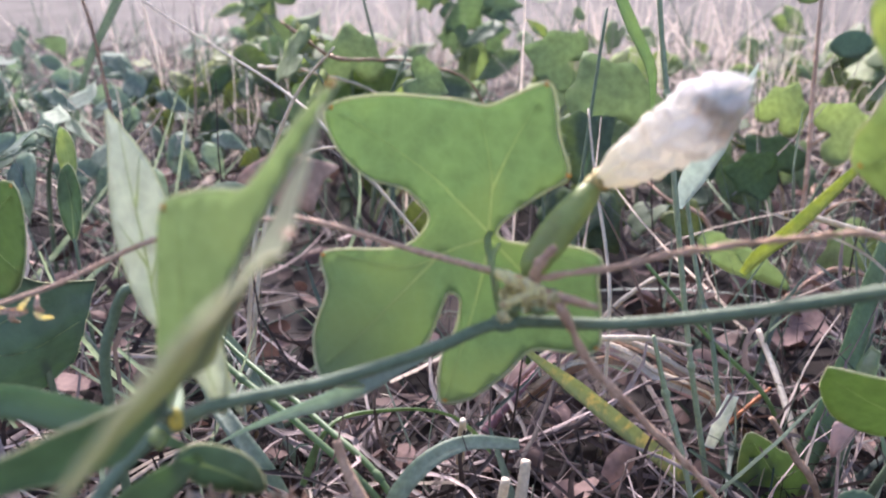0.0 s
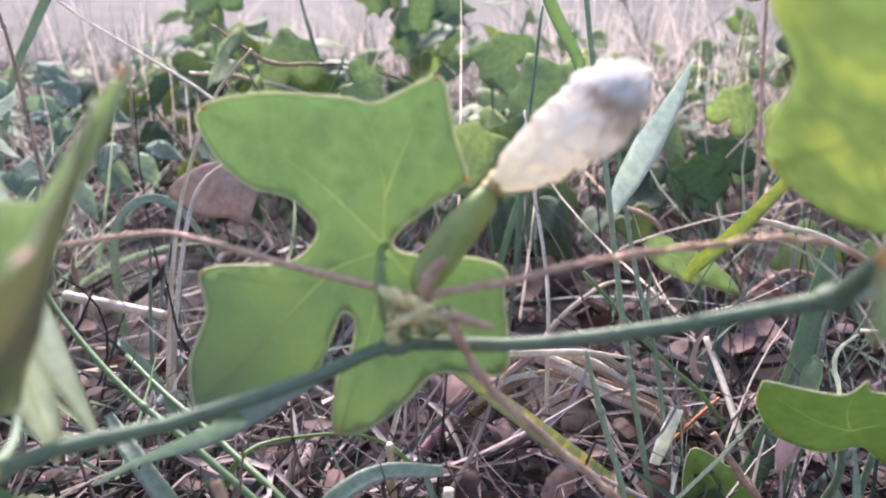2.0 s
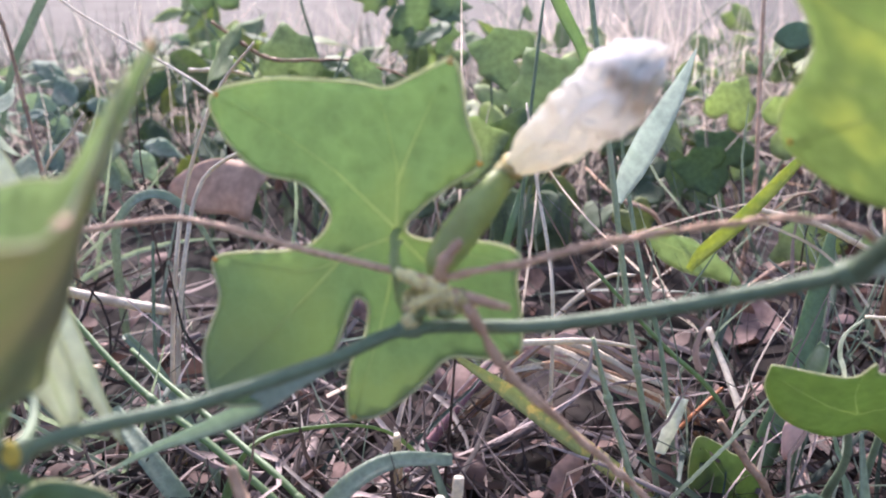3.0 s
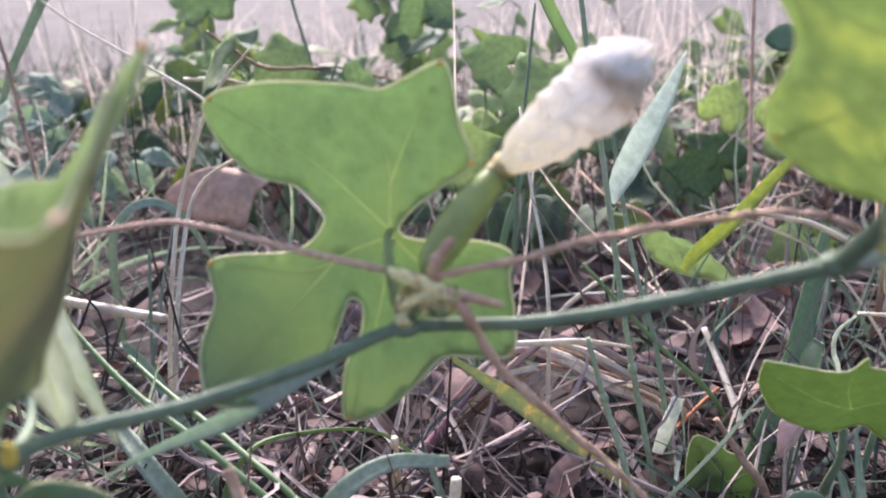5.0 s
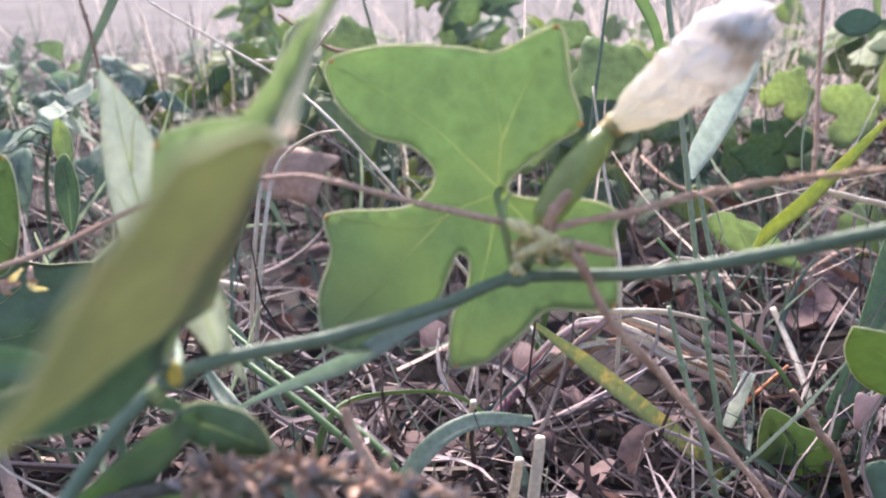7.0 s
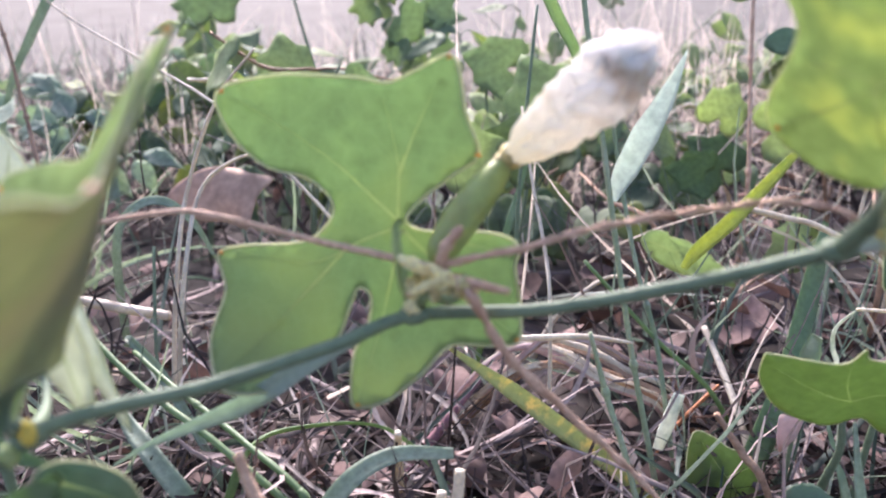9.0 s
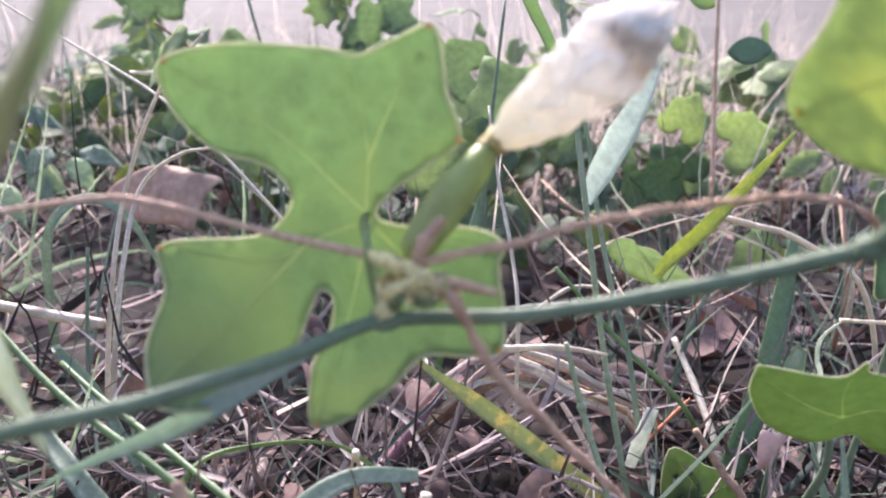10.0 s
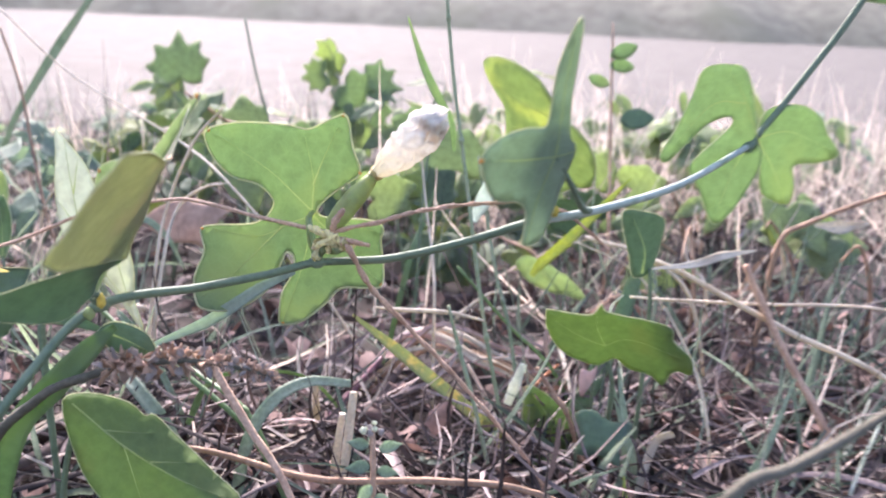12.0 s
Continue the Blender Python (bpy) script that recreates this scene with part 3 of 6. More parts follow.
# the large leaf
MAIN = [(146, 49.2), (141, 46.7), (131, 41.2), (120, 36), (107, 32.4), (96, 30.3), (86, 32.6), (78, 36.1), (74, 37.7), (70, 35.8), (60, 28.2), (43, 23.4),
        (44, 16.1), (49, 6.9), (20, 1.6), (-15, 6), (-3, 19.1), (-5, 25.5), (-10, 27.2), (-17, 27.2), (-31, 32.2), (-42, 37.2), (-51, 34), (-66, 30.2),
        (-80, 35.3), (-93, 42.5), (-102, 46), (-105, 43.1), (-108, 33.5), (-106, 26), (-109, 19.5), (-115, 17.9), (-121, 18.9), (-119, 23.5), (-117, 35),
        (-124, 50), (-133, 60), (-138, 60.5), (-146, 55), (-155, 46), (-161, 44.7), (-167, 44.1), (-168, 38), (-165, 24), (-173, 17.4), (168, 16),
        (158, 23.2), (161, 32.3), (157, 41), (150, 48.5)]
main_flat = plane((0.0082, 0.1495, 0.1313), (0.9816, -0.1909, 0), (0.031, 0.1595, 0.987), 0.9, 0.6, 0.0005)


def main_place(x, y):
    """The lower lobes curl forward, the left one most; the upper ones nod a little."""
    curl = 3.2 * y * y * (1.0 if y < 0 else 0.8) + (8.0 * x * y if x < 0 and y < 0 else 0.0)
    k = 1 - curl / 0.165
    q = main_flat(x * k, y * k)
    return q + np.array((0.06, -0.95, 0.32)) * curl


def mm(*pairs):
    return [(x / 1000, y / 1000) for x, y in pairs]


MAIN_VEINS = [mm((0, 0), (-8.5, 7), (-17, 14), (-37, 25.5)), mm((-0.3, 1), (-0.4, 7), (-0.6, 13), (-4, 27)), mm((-0.6, 10), (3, 20), (8, 31)),
              mm((0, 0), (8, -2), (16, -4), (24, -5)), mm((0, -1), (9, -9), (17, -16), (26, -23)),
              mm((0, -1), (-2, -14), (-5, -28), (-9, -43)), mm((0, -1), (-9, -5), (-21, -11), (-38, -9.5)), mm((-12, -6.5), (-22, -18), (-33, -30), (-42, -38))]
gourd_leaf("leaf", polar(MAIN), main_place, LEAF, "", MAIN_VEINS, mm((-40.6, 27.2), (10.2, 36), (17, 15.8), (27.5, -24.6), (-9.4, -44.6), (-42.6, -10)), vine, cell=0.0024, margin=0.0004)
vine.children[-1]["label"] = "large five-lobed mid-green leaf with pale veins and orange tips"
part("petiole", tube([(0.0082, 0.1492, 0.1315), (0.0075, 0.1455, 0.1312), (0.0085, 0.1395, 0.1285), (0.0105, 0.133, 0.1225), NODE_MID], (0.0008, 0.0009, 0.0009, 0.001, 0.0013), 20, 8), VEIN, vine)

# the leaf that is seen nearly edge-on, folded along its midrib
fold_base = np.array((-0.0465, 0.0885, 0.122))
fold_along = np.array((0.49, 0.01, 0.872))
fold_far = np.array((-0.462, 0.413, 0.457))


def folded(x, y):
    q = fold_base + fold_along * y + fold_far * x
    return q + np.array((-0.6, 0.2, 0.1)) * 9 * y * (0.058 - y) * 0.2


FOLD_FAR = mm((0, -1), (0, 20), (0, 40), (0, 60), (1, 66), (4, 58), (5.5, 49), (7.5, 42), (13, 38), (19, 33), (26, 25.5), (22, 18), (14, 10), (7, 2), (2, -2))
FOLD_NEAR = [[(-0.037, 0.088, 0.133), (-0.030, 0.086, 0.147), (-0.0225, 0.084, 0.162), (-0.0145, 0.0815, 0.178)],
             [(-0.0390, 0.070, 0.1368), (-0.0302, 0.0665, 0.1505), (-0.0222, 0.0655, 0.1605), (-0.0150, 0.0645, 0.1675)],
             [(-0.0365, 0.048, 0.1430), (-0.0280, 0.046, 0.1560), (-0.0205, 0.046, 0.1648), (-0.0130, 0.046, 0.1722)],
             [(-0.0300, 0.027, 0.1525), (-0.0240, 0.027, 0.1605), (-0.0185, 0.028, 0.1680), (-0.0125, 0.030, 0.1750)]]
FOLD_LOW = [[(-0.037, 0.088, 0.133), (-0.0440, 0.0875, 0.1280), (-0.047, 0.087, 0.122)],
            [(-0.0435, 0.0765, 0.1345), (-0.0500, 0.079, 0.1250), (-0.053, 0.081, 0.1165)],
            [(-0.0535, 0.0685, 0.1325), (-0.0575, 0.071, 0.1258), (-0.060, 0.073, 0.1185)],
            [(-0.0630, 0.0630, 0.1295), (-0.0640, 0.0645, 0.1255), (-0.0645, 0.066, 0.1220)]]
# Parts of one leaf in three materials; their tones carry sun and shade.
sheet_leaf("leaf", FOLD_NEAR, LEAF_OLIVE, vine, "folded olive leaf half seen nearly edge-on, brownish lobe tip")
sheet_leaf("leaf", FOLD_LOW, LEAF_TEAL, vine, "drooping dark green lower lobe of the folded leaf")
part("tip", blob((-0.0152, 0.064, 0.1674), 0.0008, (0.8, 1.8, 0.6)), TENDRIL, vine, "browned lobe tip")
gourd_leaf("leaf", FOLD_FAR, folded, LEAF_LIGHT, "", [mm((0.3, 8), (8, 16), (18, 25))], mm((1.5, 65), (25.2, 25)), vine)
vine.children[-1]["label"] = "far half of the folded leaf, sunlight painted light green"
part("petiole", tube([NODE_LEFT, (-0.0485, 0.0905, 0.119), tuple(fold_base)], (0.0014, 0.0011, 0.0009), 10, 8), STEM, vine)

# the pale upright leaf behind the folded one
pale_place = plane((-0.069, 0.134, 0.111), (0.97, 0.0, 0.25), (-0.23, 0.34, 0.9), 12.0, -0.8, 0.0004)
PALE = mm((-1, 0), (4, -3), (9, -10), (17, -24), (15, -10), (12, 6), (10, 14), (9, 26), (6, 38), (-1, 50), (-3, 52), (-4, 43), (-6, 31), (-6, 17), (-4, 5))
gourd_leaf("leaf", PALE, pale_place, LEAF_PALE, "", [mm((0, 2), (0, 20), (0, 36), (0, 49)), mm((0, 10), (5, 22)), mm((0, 14), (-5, 26)), mm((0, 28), (4, 40))], (), vine)
vine.children[-1]["label"] = "pale grey-green lance-shaped leaf standing upright"
part("petiole", tube([NODE_LEFT, (-0.055, 0.11, 0.111), (-0.069, 0.134, 0.111)], (0.0013, 0.0009, 0.0008), 10, 8), STEM, vine)

# the leaf with sun shining through, painted into its yellow-green
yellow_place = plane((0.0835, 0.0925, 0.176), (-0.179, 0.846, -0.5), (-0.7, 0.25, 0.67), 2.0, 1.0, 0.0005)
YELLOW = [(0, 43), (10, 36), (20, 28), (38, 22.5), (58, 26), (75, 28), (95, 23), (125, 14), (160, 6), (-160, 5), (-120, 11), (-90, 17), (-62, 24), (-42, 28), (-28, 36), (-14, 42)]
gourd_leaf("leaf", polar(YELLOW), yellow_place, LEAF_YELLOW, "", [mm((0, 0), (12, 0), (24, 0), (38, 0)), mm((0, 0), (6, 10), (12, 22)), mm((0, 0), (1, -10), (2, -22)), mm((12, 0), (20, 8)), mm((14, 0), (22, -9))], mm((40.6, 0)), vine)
vine.children[-1]["label"] = "lobed leaf with sunlight painted in as yellow-green blotches"
part("petiole", tube([NODE_RIGHT, (0.0835, 0.1, 0.152), (0.08, 0.091, 0.162), (0.0835, 0.0925, 0.1755)], (0.0018, 0.0016, 0.0013, 0.0011), 14, 8), STEM, vine)
part("bud", blob((0.0885, 0.106, 0.1462), 0.0014, (1, 0.8, 1.2), 8, 10, 0.2, 5), YELLOW_BUD, vine, "yellow-orange bud at the node")

# the blue-green leaf close in front of it
teal_place = plane((0.081, 0.077, 0.169), (0.78, 0.6, 0.1), (0.05, -0.12, 0.99), -1.5, 1.5, 0.0006)
TEAL = [(88, 36), (80, 25), (70, 13), (40, 7), (15, 8), (-10, 8), (-40, 8), (-65, 11), (-92, 23), (-112, 25), (-122, 17), (-140, 16), (-160, 22), (172, 26), (158, 22), (140, 15), (118, 10), (104, 14), (97, 25)]
gourd_leaf("leaf", polar(TEAL), teal_place, LEAF_GREY, "", [mm((0, 0), (1, 12), (1, 30)), mm((0, 0), (-12, 1), (-22, 3)), mm((0, 0), (-5, -12), (-9, -25)), mm((0, 0), (10, 0))], mm((-25.6, 3.6)), vine)
vine.children[-1]["label"] = "curled blue-green leaf with an upright lobe"
part("petiole", tube([(0.101, 0.1115, 0.1455), (0.095, 0.097, 0.15), (0.088, 0.085, 0.16), (0.081, 0.077, 0.169)], (0.0012, 0.001, 0.0008), 12, 8), STEM, vine)

# two leaves where the stem turns up
ring_place = plane((0.181, 0.174, 0.161), (0.98, 0.06, 0.05), (-0.05, 0.05, 0.99), 2.0, 1.0, 0.0005)
RING = mm((0, 0), (-2, 12), (-7, 26), (-14, 29), (-25, 27.5), (-29, 17), (-35, 5), (-41, -5), (-38, -8), (-31, -2), (-22, 6), (-13, 9), (-11, 6), (-17, 0), (-28, -10), (-23, -20), (-17, -33), (-11, -32), (-2, -20), (3, -8))
gourd_leaf("leaf", RING, ring_place, LEAF, "", [mm((0, 0), (-6, 14), (-14, 26)), mm((-6, 14), (-20, 14), (-34, 0)), mm((0, 0), (-8, -10), (-15, -28))], (), vine)
vine.children[-1]["label"] = "light green lobed leaf with a deep rounded notch"
wing_place = plane((0.182, 0.177, 0.161), (0.97, 0.15, -0.02), (0, -0.05, 0.99), 3.0, 1.0, 0.0005)
WING = mm((0, 0), (2, 11), (15, 14), (25, 10), (30, 3), (36, -5), (29, -9), (19, -11), (21, -20), (20, -27), (13, -26), (7, -22), (4, -10))
gourd_leaf("leaf", WING, wing_place, LEAF, "", [mm((0, 0), (14, 3), (32, -3)), mm((0, 0), (10, -12), (17, -24))], (), vine)
vine.children[-1]["label"] = "light green leaf beside the upturned stem"
top_place = plane((0.238, 0.198, 0.222), (0.98, 0.1, 0.15), (-0.1, 0.3, 0.95), 2.0, 1.0)
gourd_leaf("leaf", polar([(90, 30), (60, 28), (30, 34), (5, 30), (-20, 22), (-60, 9), (-110, 8), (-165, 16), (175, 17), (150, 25), (120, 27)]), top_place, LEAF, "", [mm((0, 0), (4, 14), (2, 27))], (), vine)
vine.children[-1]["label"] = "green lobed leaf high on the stem"

# the wavy leaf seen from its edge, on its own short shoot
shoot = holder("gourd_shoot", (0.142, 0.2, GROUND))
tagged(shoot, "short gourd shoot rising from litter with one wavy leaf", "vine")
part("stem", tube([(0.143, 0.202, GROUND), (0.141, 0.192, 0.02), (0.138, 0.182, 0.045), (0.132, 0.177, 0.064)], (0.0017, 0.0015, 0.0012, 0.0009), 20, 8), STEM, shoot)


def wavy(x, y):
    """Tipped towards the viewer, so that its underside shows; drooping to one end."""
    s = x / 0.055
    return np.array((0.128 + x * 0.95, 0.164 - (0.38 if x > 0 else 0.1) * x - y * 0.5 + 0.002 * math.sin(x * 150), 0.078 + y * 0.95 - 0.003 * s - 0.014 * max(0, s) ** 2))


WAVY = mm((-22, -8), (-27, 1), (-28.4, 9), (-28.4, 10.4), (-27, 10.8), (-17, 11.5), (-10, 13), (-8, 19), (-5, 15), (4, 13), (13, 14), (21, 15), (23, 10), (25, 8), (31, 5), (34, -3), (29, -5), (27, -9), (26, -17), (21, -15), (13, -17), (6, -13), (0, -19), (-10, -16), (-17, -13))
gourd_leaf("leaf", WAVY, wavy, LEAF_DEEP, "", [mm((0, -6), (-12, -1), (-24, 5)), mm((0, -6), (8, 0), (26, 2)), mm((0, -6), (-6, 4), (-9, 14))], (), shoot, vein_r=0.00014)

# the fruit and its wilted flower
fruit = part("fruit", tube([(0.0165, 0.1295, 0.1295), (0.018, 0.131, 0.133), (0.0228, 0.1355, 0.139), (0.0275, 0.1388, 0.1442), (0.0305, 0.141, 0.1478)], (0.0012, 0.0029, 0.0038, 0.0037, 0.0029, 0.0019), 26, 14, 0.02, 2), FRUIT, vine, "small smooth green fruit")


def corolla():
    """A shrivelled tube of five furled petals, creased along its length and crumpled towards the mouth."""
    path = spline([(0.0303, 0.1409, 0.1475), (0.0331, 0.1391, 0.1504), (0.0382, 0.1355, 0.1557), (0.0435, 0.1318, 0.1615), (0.0483, 0.1294, 0.1666), (0.0535, 0.1278, 0.1715)], 80)
    radii = (0.0015, 0.0019, 0.0029, 0.0043, 0.0053, 0.0057, 0.006, 0.0061, 0.006, 0.0056, 0.0046)
    verts, faces, sides, rows = [], [], 90, 80
    for i, (q, (t, u, v)) in enumerate(zip(path, frames_along(path))):
        f = i / rows
        r0 = np.interp(f, np.linspace(0, 1, len(radii)), radii) * math.sqrt(max(0.004, 1 - (max(0.0, f - 0.72) / 0.28) ** 2.4))
        for j in range(sides):
            a = 2 * math.pi * j / sides
            d = u * math.cos(a) + v * math.sin(a)
            p = Vector(q + d * r0)
            furl = abs(math.cos(2.5 * a + 2.2 * f + 0.7 * noise.noise((f * 3, math.cos(a), math.sin(a))))) ** 0.5
            shape = r0 * (0.84 + 0.2 * furl)
            crease = 0.0007 * noise.noise((math.cos(a) * 3.4, math.sin(a) * 3.4, f * 3.2)) + 0.0004 * noise.noise((math.cos(a) * 9, math.sin(a) * 9, f * 5))
            crumple = (0.0040 * (0.26 - abs(noise.noise(p * 210 + Vector((2, 5, 1))))) + 0.0016 * noise.noise(p * 430 + Vector((7, 2, 3))) + 0.0006 * noise.noise(p * 1100)) * min(1.0, 0.18 + 1.5 * f * f)
            ragged = t * (0.0062 * noise.noise((math.cos(a) * 2.6, math.sin(a) * 2.6, 4.0 + 3 * f)) + 0.0012 * noise.noise((math.cos(a) * 8, math.sin(a) * 8, 2.0))) * max(0.0, f - 0.6) * 2
            verts.append(q + d * (shape + crease * min(1, 3 * f) + crumple) + ragged)
    for i in range(rows):
        for j in range(sides):
            k = (j + 1) % sides
            faces.append((i * sides + j, i * sides + k, (i + 1) * sides + k, (i + 1) * sides + j))
    faces.append(tuple(reversed(range(sides))))
    return verts, faces


flower = part("flower", corolla(), PETAL, vine, "wilted crumpled white flower, cream-yellow at its base")
rng = random.Random(5)
mouth, out = np.array((0.0515, 0.1284, 0.1696)), np.array((0.68, -0.22, 0.62))
for k in range(8):
    a = 2 * math.pi * k / 8 + rng.uniform(-0.2, 0.2)
    d = np.array((0.7, 0.2, -0.7)) * math.cos(a) + np.array((0.1, -0.95, 0.1)) * math.sin(a)
    foot, long = mouth + d * 0.0049 - out * 0.0055, rng.uniform(0.0055, 0.008)
    part("petal", ribbon([foot, foot + out * long * 0.5 + d * rng.uniform(-0.0006, 0.001), foot + out * long + d * rng.uniform(-0.0054, -0.0008)], (0.0046, rng.uniform(0.004, 0.0055), 0.0012), d, rng.uniform(-0.7, -0.2), n=8, twist=rng.uniform(-0.7, 0.7)), PETAL, flower)
part("calyx", tube([(0.0288, 0.14, 0.146), (0.0305, 0.141, 0.1478), (0.0325, 0.1395, 0.15)], (0.0019, 0.0023, 0.0026), 8, 12, 0.2, 4), CALYX, vine, "dry ochre calyx ring")

# tendrils and the dry growth at the node
part("tendril", tube([(0.019, 0.1275, 0.1295), (0.008, 0.1305, 0.131), (-0.009, 0.135, 0.133), (-0.03, 0.1405, 0.1362), (-0.042, 0.1418, 0.1362), (-0.069, 0.14, 0.131), (-0.09, 0.13, 0.123), (-0.12, 0.118, 0.114), (-0.16, 0.11, 0.09)],
                     (0.0009, 0.0007, 0.0006, 0.0006, 0.0005), 60, 8, 0.12, 8), TENDRIL, vine, "dry brown tendril")
part("tendril", twisted([(0.0165, 0.1275, 0.1305), (0.032, 0.125, 0.135), (0.043, 0.124, 0.139), (0.057, 0.124, 0.142), (0.07, 0.126, 0.143), (0.083, 0.13, 0.1428), (0.099, 0.135, 0.138), (0.12, 0.15, 0.12)], 0.0006, 7, loose=0.55, seed=9),
     TENDRIL, vine, "dry twisted pinkish-brown tendril")
part("tendril", twisted([(0.0175, 0.127, 0.1295), (0.0235, 0.1225, 0.1265), (0.031, 0.1245, 0.112), (0.0435, 0.13, 0.096), (0.06, 0.139, 0.074), (0.075, 0.146, 0.054), (0.1, 0.152, 0.02), (0.115, 0.16, -0.015)], 0.0008, 6, loose=0.5, seed=10),
     TENDRIL, vine, "dry twisted tendril hanging to the ground")
part("tendril", twisted([(0.0095, 0.1268, 0.132), (0.014, 0.1255, 0.131), (0.0175, 0.1245, 0.13), (0.021, 0.1242, 0.128), (0.0235, 0.124, 0.125)], 0.0009, 3, 40, 7, 0.8, 3), BUD, vine, "pale yellowish dry tendril base")
part("tendril", tube([(0.0102, 0.133, 0.136), (0.0088, 0.1288, 0.135), (0.0092, 0.1264, 0.132), (0.0098, 0.1262, 0.127), (0.0112, 0.1272, 0.122)], (0.0004, 0.0006, 0.0006, 0.0006, 0.0005), 24, 8, 0.15, 5), VEIN, vine, "pale yellowish tendril curled round the petiole")
part("tendril", tube([(0.011, 0.1258, 0.125), (0.014, 0.1248, 0.1272), (0.017, 0.124, 0.1292), (0.0195, 0.1238, 0.131)], (0.0008, 0.0011, 0.001, 0.0006), 16, 8, 0.25, 6), BUD, vine)
part("tendril", tube([(0.02, 0.1265, 0.1285), (0.0255, 0.122, 0.129), (0.0305, 0.12, 0.1287)], (0.0009, 0.001, 0.0006), 14, 8, 0.25, 11), TENDRIL, vine, "short dry brown stub")
part("bract", tube([(0.0175, 0.127, 0.1305), (0.0185, 0.1262, 0.135), (0.0215, 0.126, 0.1392)], (0.0009, 0.0013, 0.0008), 12, 8, 0.3, 12), TENDRIL, vine, "shrivelled orange-brown bract")
rng = random.Random(11)
for k in range(20):
    f = k / 19
    c = np.array((0.012, 0.1285, 0.1235)) * (1 - f) + np.array((0.0235, 0.1245, 0.128)) * f
    c = c + np.array([rng.uniform(-0.0016, 0.0016) for _ in range(3)])
    part("bud", blob(c, rng.uniform(0.0009, 0.002), (1, 1, rng.uniform(0.7, 1.5)), 6, 9, 0.35, k), (BUD, VEIN, BUD, CALYX)[k % 4], vine)
part("bud", blob((-0.0465, 0.0905, 0.1185), 0.0016, (0.8, 0.8, 1.5), 8, 10, 0.12, 3), YELLOW_BUD, vine, "yellow-orange bud at the node")
part("bud", blob((-0.05, 0.09, 0.1145), 0.0016, (1, 1, 1.2), 8, 10, 0.2, 4), VEIN, vine)


# ---- grasses and stalks that stand out singly ----
def culm_things():
    stalk("grass_stalk", [(0.1, 0.213, GROUND), (0.094, 0.216, 0.006), (0.082, 0.2275, 0.06), (0.071, 0.2475, 0.127), (0.0635, 0.26, 0.172), (0.0585, 0.262, 0.21), (0.05, 0.265, 0.28)],
          (0.0012, 0.0011, 0.001, 0.0009, 0.0008), STALK, "tall thin green grass stalk with pale joints", nodes=((0.3, 1.6), (0.55, 1.7), (0.8, 1.5)), n=50)
    grass_blade("grass", [(0.076, 0.245, 0.103), (0.081, 0.25, 0.112), (0.088, 0.255, 0.124), (0.096, 0.262, 0.136), (0.104, 0.27, 0.151)], (0.0035, 0.0085, 0.0098, 0.0065, 0.0005), (-0.25, -0.95, 0.15), BLADE_SKY,
                "pale blue-green grass blade rising from the tall stalk", fold=0.05)
    grass_blade("grass", [(0.19, 0.315, 0.068), (0.176, 0.29, 0.051), (0.152, 0.25, 0.023), (0.118, 0.207, -0.008), (0.108, 0.198, GROUND - 0.002)], (0.003, 0.0095, 0.011, 0.011, 0.01), (0.1, -0.9, 0.4), BLADE,
                "broad green grass blade leaning out of litter")
    grass_blade("grass", [(0.019, 0.2, 0.069), (0.039, 0.207, 0.049), (0.055, 0.211, 0.033), (0.088, 0.2155, 0.001), (0.1, 0.217, GROUND)], (0.0012, 0.0058, 0.0066, 0.0066, 0.006), (0.3, -0.85, 0.45), BLADE_SPOT,
                "yellow-green grass blade with rust spots along its edge")
    grass_blade("grass", [(-0.03, 0.155, GROUND), (-0.022, 0.158, 0.025), (-0.012, 0.165, 0.043), (0.002, 0.173, 0.0485), (0.02, 0.178, 0.0455)], (0.005, 0.0055, 0.006, 0.005, 0.0035), (0, -0.6, 0.8), BLADE_PALE,
                "curved blue-green grass blade with a cut end")
    grass_blade("grass", [(-0.06, 0.136, 0.075), (-0.048, 0.134, 0.0835), (-0.03, 0.133, 0.0925), (-0.02, 0.131, 0.0995), (-0.008, 0.13, 0.1085), (0.004, 0.131, 0.1145)], (0.0004, 0.0016, 0.0042, 0.0046, 0.0038, 0.0015), (0, -0.9, 0.35), BLADE_TEAL,
                "blue-green grass blade lying under the stem")
    grass_blade("grass", [(0.112, 0.268, 0.066), (0.118, 0.271, 0.073), (0.131, 0.275, 0.084), (0.15, 0.285, 0.1), (0.17, 0.295, 0.118)], (0.0032, 0.006, 0.0066, 0.005, 0.0008), (-0.1, -0.98, 0.1), BLADE_LIME,
                "narrow yellow-green grass blade")
    stalk("straw", [(0.03, 0.198, 0.074), (0.044, 0.205, 0.07), (0.064, 0.213, 0.066), (0.083, 0.2235, 0.0575)], (0.0005, 0.0011, 0.0011, 0.0005), STRAW_PALE, "pale dry straw caught on a grass stalk", "straw")
    stalk("straw", [(0.13, 0.284, 0.0305), (0.133, 0.262, 0.02), (0.135, 0.24, 0.008), (0.137, 0.222, -0.008)], (0.0013, 0.0015, 0.0016), STRAW_PALE, "upright cut pale straw standing in litter", "straw")
    stalk("straw", [(-0.165, 0.312, 0.03), (-0.139, 0.307, 0.0275), (-0.1135, 0.303, 0.0252)], (0.0024, 0.0026, 0.0022), STRAW_PALE, "thick pale pinkish straw lying on litter", "straw")
    stalk("straw", [(-0.0005, 0.225, -0.015), (0.0, 0.215, 0.012), (0.001, 0.206, 0.032)], (0.0019, 0.0017, 0.0013), STRAW_PALE, "white dry stalk standing under the large leaf", "straw")
